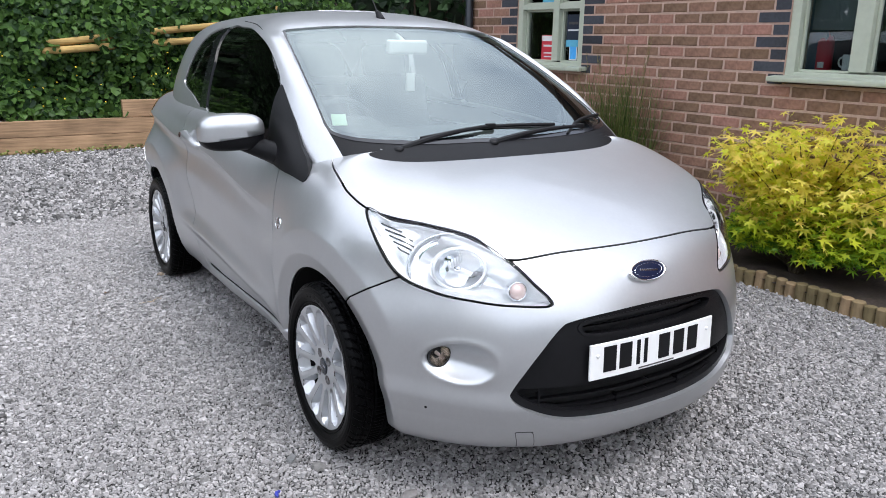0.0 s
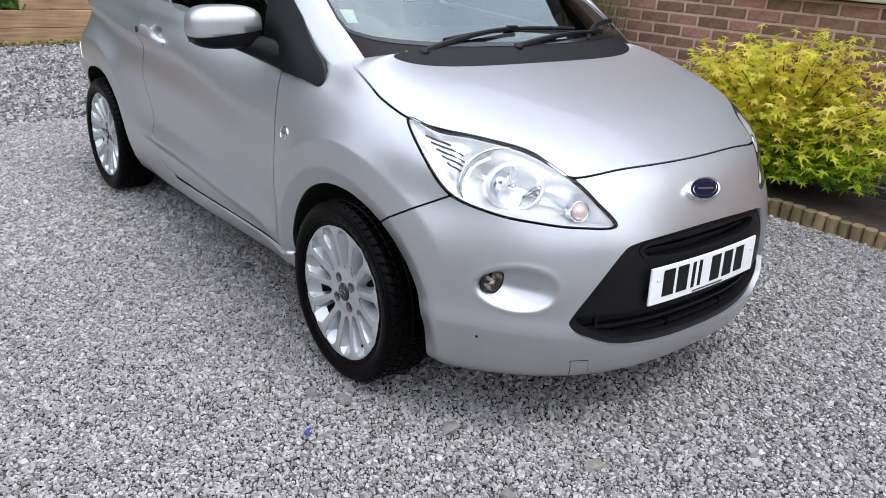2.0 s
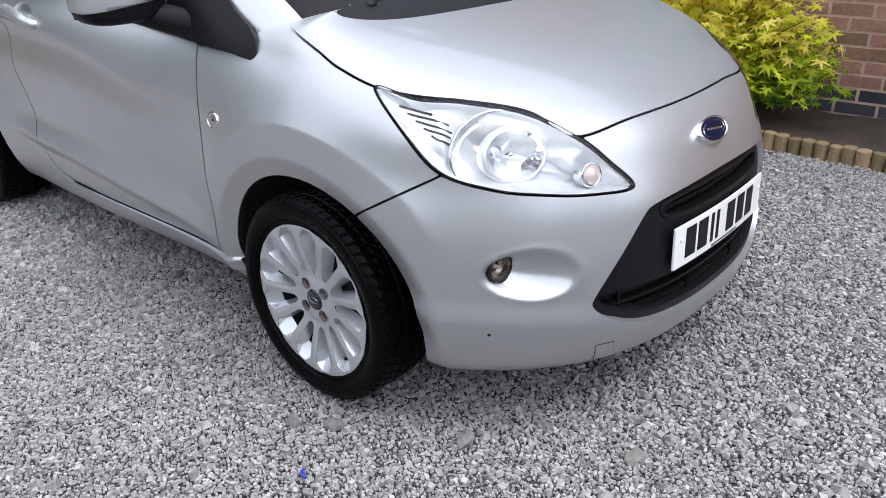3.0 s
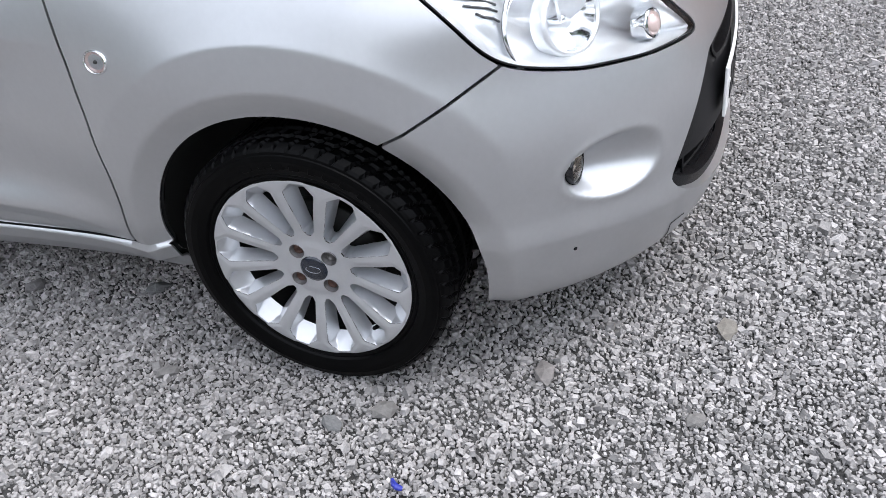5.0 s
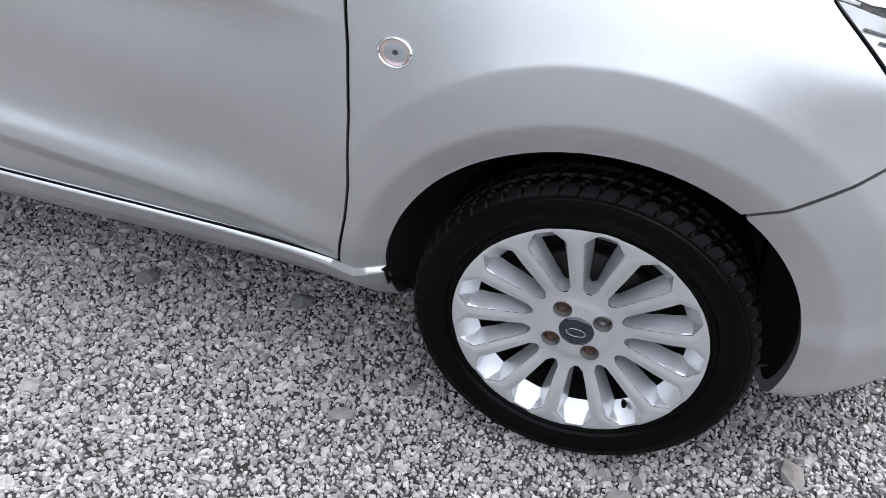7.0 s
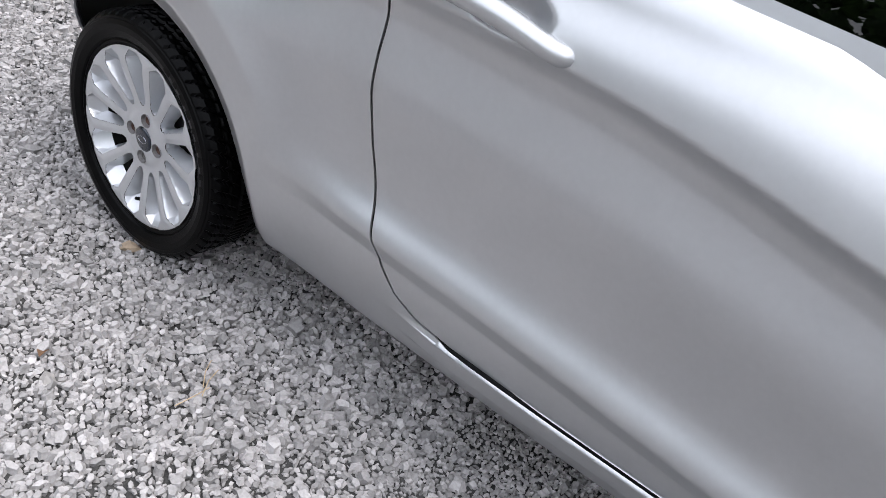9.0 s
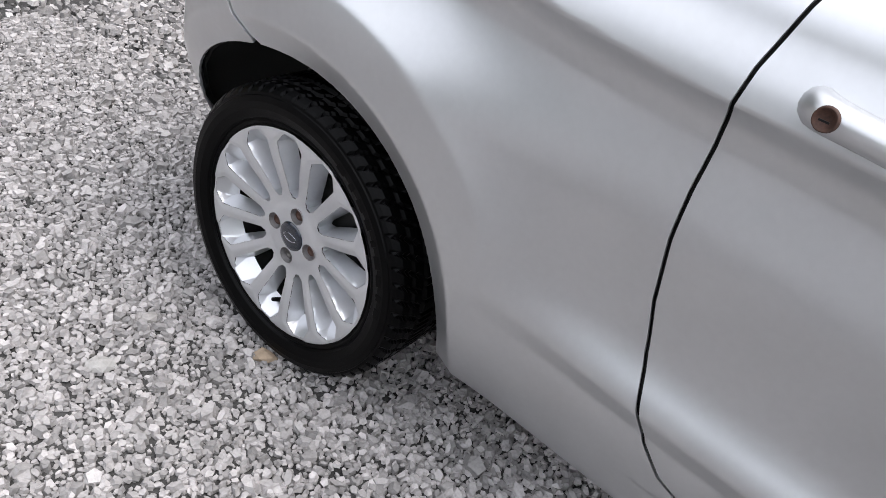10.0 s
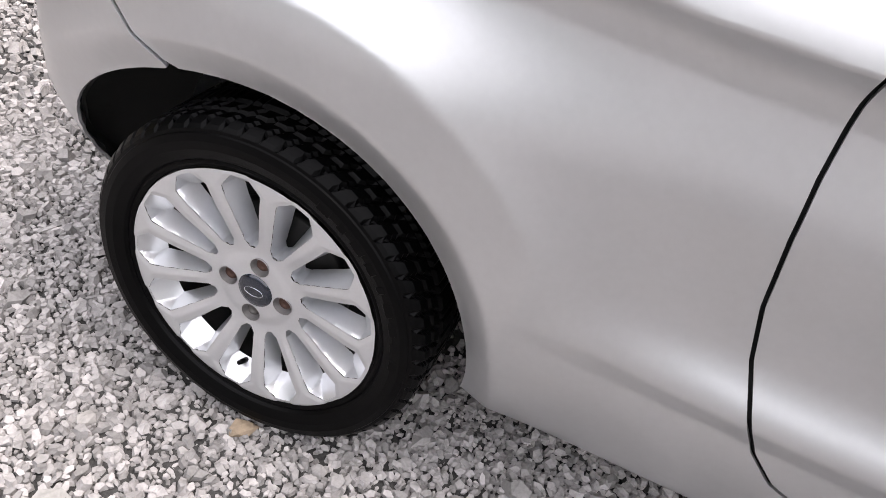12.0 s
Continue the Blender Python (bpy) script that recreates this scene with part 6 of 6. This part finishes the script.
# acer bush
MAPLE = [(0, 0.12, 0.0)]
for i in range(11):
    a = radians(-125 + 25 * i)
    r = (0.55, 0.26, 0.80, 0.30, 0.98, 0.34, 0.98, 0.30, 0.80, 0.26, 0.55)[i] if i != 5 else 1.05
    r = 0.30 if i % 2 else (0.55, 0, 0.85, 0, 1.0, 0, 1.0, 0, 0.85, 0, 0.55)[i]
    MAPLE.append((r * math.sin(a), 0.12 + r * math.cos(a), -0.10 * r * r))
MAPLE_F = [(0, i, i + 1) for i in range(1, 11)]


def acer(base_at, seed=4):
    """A rounded acer: forked stems and tiers of pointed leaves with gaps between."""
    b = thing("acer_bush", "yellow-green acer bush with pointed leaves in a soil bed", "bush", pose(*base_at))
    g = np.random.default_rng(seed)
    twigs, ends = [], []
    for i in range(64):
        a = g.uniform(0, 2 * math.pi)
        reach_y, reach_x = 0.60 * math.cos(a) * g.uniform(0.5, 1.0), 0.27 * math.sin(a) * g.uniform(0.4, 1.0)
        up = g.uniform(0.16, 0.90) * (1 - 0.25 * (abs(reach_y) / 0.6) ** 2)
        p = [(g.uniform(-0.03, 0.03), g.uniform(-0.03, 0.03), 0), (reach_x * 0.4, reach_y * 0.4, up * 0.62), (reach_x, reach_y, up)]
        pts = curve_points(p, 9)
        part("stem", tube(pts, np.linspace(0.009, 0.002, 9), 6), M_TWIG, b)
        twigs.append(pts)
    n = 6500
    w = np.array([twigs[g.integers(len(twigs))][g.integers(4, 9)] for _ in range(n)])
    at = w + np.stack([g.normal(0, 0.065, n), g.normal(0, 0.085, n), g.normal(0.0, 0.045, n)], 1)
    at[:, 0] = np.minimum(at[:, 0], 0.27)
    at[:, 2] = np.where(at[:, 2] < 0.15, 0.15 + 0.10 * g.uniform(0, 1, n), at[:, 2])
    t = turns_from(g, n, 0.42)
    tip = np.array([[1, 0, 0], [0, 0.85, 0.52], [0, -0.52, 0.85]])
    s = 0.049 * np.exp(g.normal(0, 0.22, n))[:, None] * np.ones((1, 3))
    # own green to gold, plus shade painted low and light painted high and outward
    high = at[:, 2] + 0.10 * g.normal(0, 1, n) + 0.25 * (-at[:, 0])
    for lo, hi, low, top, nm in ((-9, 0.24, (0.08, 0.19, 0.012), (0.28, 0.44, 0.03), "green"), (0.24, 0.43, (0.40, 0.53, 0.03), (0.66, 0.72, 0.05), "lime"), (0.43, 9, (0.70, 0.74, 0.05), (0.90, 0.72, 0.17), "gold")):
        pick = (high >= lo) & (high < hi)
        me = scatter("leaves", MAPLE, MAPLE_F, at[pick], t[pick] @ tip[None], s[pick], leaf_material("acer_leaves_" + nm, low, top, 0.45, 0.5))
        child("leaves", me, b, {"green": "deep green low leaves, darkened for inner shade", "lime": "lime green leaves", "gold": "golden yellow top leaves, brightened as lit"}[nm])
    return b


acer((2.40, 0.36, 0.04))

# tall grass against the wall
g = np.random.default_rng(14)
gr = thing("ornamental_grass", "tall green ornamental grass with seed heads against the wall", "grass", Matrix.Translation(wall_at(1.03, 0.22, 0.04)))
M_GRASS = leaf_material("grass_blades", (0.045, 0.075, 0.018), (0.15, 0.19, 0.05))
bl = bmesh.new()
for k in range(900):
    a, h = g.uniform(0, 2 * math.pi), g.uniform(0.5, 1.30)
    lean = g.uniform(0.03, 0.34)
    base_p = Vector((g.normal(0, 0.04), g.normal(0, 0.16), 0))
    side_v = Vector((math.sin(a), -math.cos(a), 0)) * 0.0050
    prev = None
    for q in np.linspace(0, 1, 6):
        c = base_p + Vector((math.cos(a) * lean * q * q, math.sin(a) * lean * q * q * 1.3, h * (q - 0.12 * q * q)))
        pair = [bl.verts.new(c - side_v * (1 - 0.85 * q)), bl.verts.new(c + side_v * (1 - 0.85 * q))]
        if prev:
            bl.faces.new((prev[0], prev[1], pair[1], pair[0]))
        prev = pair
part("blades", bl, M_GRASS, gr)
hd = bmesh.new()
for k in range(34):
    a, h = g.uniform(0, 2 * math.pi), g.uniform(0.95, 1.38)
    c = Vector((g.normal(0, 0.05) + 0.10 * math.cos(a), g.normal(0, 0.16), 0))
    add(hd, tube([c * 0.3, c * 0.7 + Vector((0, 0, h * 0.6)), c * 1.1 + Vector((0, 0, h))], [0.002, 0.0015, 0.001], 4))
    for q in range(9):
        add(hd, tube([c * (0.9 + 0.02 * q) + Vector((0, 0, h * (0.78 + 0.025 * q))), c * (0.9 + 0.02 * q) + Vector((g.uniform(-0.02, 0.02), g.uniform(-0.02, 0.02), h * (0.78 + 0.025 * q) + 0.02))], [0.0025, 0.0008], 4))
part("seed_heads", hd, leaf_material("seed_heads", (0.16, 0.15, 0.06), (0.28, 0.24, 0.10)), gr)


# ---- small things on the gravel ----
def rock(name, at, size, color, label, seed, cat="stone"):
    g = np.random.default_rng(seed)
    bm = bmesh.new()
    bmesh.ops.create_icosphere(bm, subdivisions=1 if min(size) < 0.02 else 2, radius=1.0)
    for v in bm.verts:
        n_ = noise.noise(v.co * 1.4 + Vector((seed, 0, 0))) + 0.5 * noise.noise(v.co * 3.1 + Vector((0, seed, 0)))
        v.co = Vector((v.co.x * size[0], v.co.y * size[1], v.co.z * size[2])) * (1 + 0.5 * n_)
    ob = part(name, bm, plain(name + "_face", tuple(0.66 * q for q in color), 0.9, 0, 0, 0.3, 80, 0.6, 200, 0.2), None)
    ob.matrix_world = pose(at[0], at[1], size[2] * 0.45, 0, 0, float(g.uniform(0, 180)))
    tagged(ob, label, cat, "larger stones on the gravel")


for i, (x, y, s, c) in enumerate(((-0.815, 2.296, 0.026, (0.42, 0.33, 0.24)), (-0.93, 2.523, 0.022, (0.50, 0.48, 0.46)), (-1.075, 2.46, 0.028, (0.50, 0.49, 0.47)), (-0.86, -0.141, 0.030, (0.26, 0.25, 0.24)), (-0.69, -0.442, 0.030, (0.30, 0.28, 0.27)), (-0.864, 0.387, 0.028, (0.27, 0.26, 0.25)),
                                (-0.474, -0.798, 0.034, (0.30, 0.28, 0.25)), (-1.018, 0.965, 0.026, (0.42, 0.40, 0.39)), (-1.18, 2.0, 0.022, (0.42, 0.40, 0.38)), (-0.92, -0.05, 0.026, (0.24, 0.24, 0.24)), (-0.60, 0.60, 0.032, (0.22, 0.22, 0.22)), (-0.66, 0.95, 0.032, (0.22, 0.21, 0.21)), (-0.75, -0.75, 0.024, (0.27, 0.26, 0.25)))):
    rock("stone", (x, y), (s, s * 0.72, s * 0.42), c, "larger angular stone lying on the gravel", 40 + i)
bit = tube(curve_points([(-0.014, 0, 0.006), (0.0, 0.005, 0.009), (0.016, -0.003, 0.006)], 6), [0.004, 0.006, 0.0065, 0.006, 0.005, 0.004], 8)
ob = tagged(part("blue_plastic_scrap", bit, plain("blue_plastic", (0.03, 0.04, 0.30), 0.4), None), "small bright blue plastic scrap on gravel", "litter")
ob.matrix_world = pose(-1.034, -0.238, 0.004, 0, 0, 65)
lf = bmesh.new()
vs = [lf.verts.new(p) for p in ((-0.03, 0, 0.012), (-0.01, 0.014, 0.02), (0.02, 0.010, 0.012), (0.034, -0.004, 0.02), (0.01, -0.014, 0.010), (-0.015, -0.010, 0.018))]
lf.faces.new(vs)
bmesh.ops.triangulate(lf, faces=lf.faces[:])
ob = tagged(part("dry_leaf", lf, plain("dry_leaf_brown", (0.11, 0.055, 0.025), 0.8), None), "curled brown dry leaf on the gravel", "leaf")
ob.matrix_world = pose(-1.146, 2.074, 0.0, 0, 0, 40) @ Matrix.Scale(0.75, 4)
for k, (x, y, a) in enumerate(((-0.951, 1.80, 10), (-0.94, 1.825, 22), (-1.00, 1.79, 160))):
    ob = tagged(part("straw", tube([(-0.04, 0, 0.012), (0, 0.004, 0.016), (0.04, 0, 0.012)], 0.0011, 5), plain("straw_tan", (0.42, 0.32, 0.20), 0.8), None), "thin dry straw lying on the gravel", "straw")
    ob.matrix_world = pose(x, y, 0, 0, 0, a + 20)

# ---- bricks of the house wall ----
rng = np.random.default_rng(2)
PITCH, BH, JOINT = 0.2205, 0.0615, 0.014
BL = PITCH - JOINT
OPENINGS = ((-1.75, -0.148, 1.125, 2.5), (1.616, 2.423, 1.125, 2.5))


def brick_mesh(length, mat, seed):
    bm = box((0.030, length, BH), (0.0, 0, 0), None, 0.0045, 1)
    for v in bm.verts:
        v.co += Vector([0.0016 * noise.noise(v.co * 60 + Vector((seed, c, 0))) for c in (0, 5, 9)])
    me = bpy.data.meshes.new("brick")
    bm.to_mesh(me)
    bm.free()
    me.materials.append(mat)
    return me


SHARED = {(round(n, 3), blue, k): brick_mesh(n, M_BLUEBRICK if blue else M_BRICK, k + 7 * blue) for n in (BL, 0.1025) for blue in (0, 1) for k in range(4)}
loose_v, loose_f = [], []
count = 0
for row in range(int(2.7 / 0.075)):
    z = 0.075 * row + 0.0375 - 0.012
    short = PITCH / 2 if row % 2 else PITCH
    runs = [(-6.9, 3.16)]
    if 1.105 < z < 2.5:
        # dark bricks at the jambs, long and short in turn
        runs = [(-6.9, -1.75 - short), (-0.148 + short, 1.616 - short), (2.423 + short, 3.16)]
        for o0, o1, _, _ in OPENINGS:
            for c0, c1 in ((o0 - short + JOINT / 2, o0 - 0.002), (o1 + 0.002, o1 + short - JOINT / 2)):
                loose_v.append(((c0 + c1) / 2, z, c1 - c0, 0.0115, True))
    for r0, r1 in runs:
        s = r0 if len(runs) == 3 else -6.9 - 0.148 % PITCH + (PITCH / 2 if row % 2 else 0)
        while s < r1 - 0.03:
            p0, p1 = max(s, r0) + JOINT / 2, min(s + PITCH, r1) - JOINT / 2
            s += PITCH
            n, c = p1 - p0, (p0 + p1) / 2
            if n < 0.03:
                continue
            blue = row in (0, 1, 2)
            x = 0.0115 + rng.uniform(-0.002, 0.002)
            if abs(n - BL) < 0.002 and -1.0 < c < 1.75 and count < 300 and z > 0.25:
                ob = new("brick", SHARED[(round(BL, 3), int(blue), int(rng.integers(4)))])
                ob.parent = wall
                ob.matrix_basis = pose(x, c, z, float(rng.uniform(-0.4, 0.4)), 0, float(rng.uniform(-0.4, 0.4)))
                count += 1
            else:
                loose_v.append((c, z, n, x, blue))


def loose_bricks(blue, mat, label):
    rows = [r for r in loose_v if bool(r[4]) == blue]
    at = np.array([(r[3], r[0], r[1]) for r in rows])
    size = np.array([(0.015, r[2] / 2, BH / 2) for r in rows])
    cub = np.array(STONE, float)
    k = len(at)
    me = scatter("bricks", cub, STONE_F, at, np.repeat(np.eye(3)[None], k, 0), size, mat, 1 + rng.uniform(-0.02, 0.0, (k, 8, 3)))
    tagged(child("bricks", me, wall, label), kind="stuff")


M_BLUEBRICKS = plain("blue_bricks", (0.045, 0.047, 0.058), 0.6, 0, 0, 0.3, 50, 0.6, 260, 0.4, "island")
loose_bricks(False, M_BRICKS, "red-brown bricks")
loose_bricks(True, M_BLUEBRICKS, "dark blue bricks at the jambs and plinth")
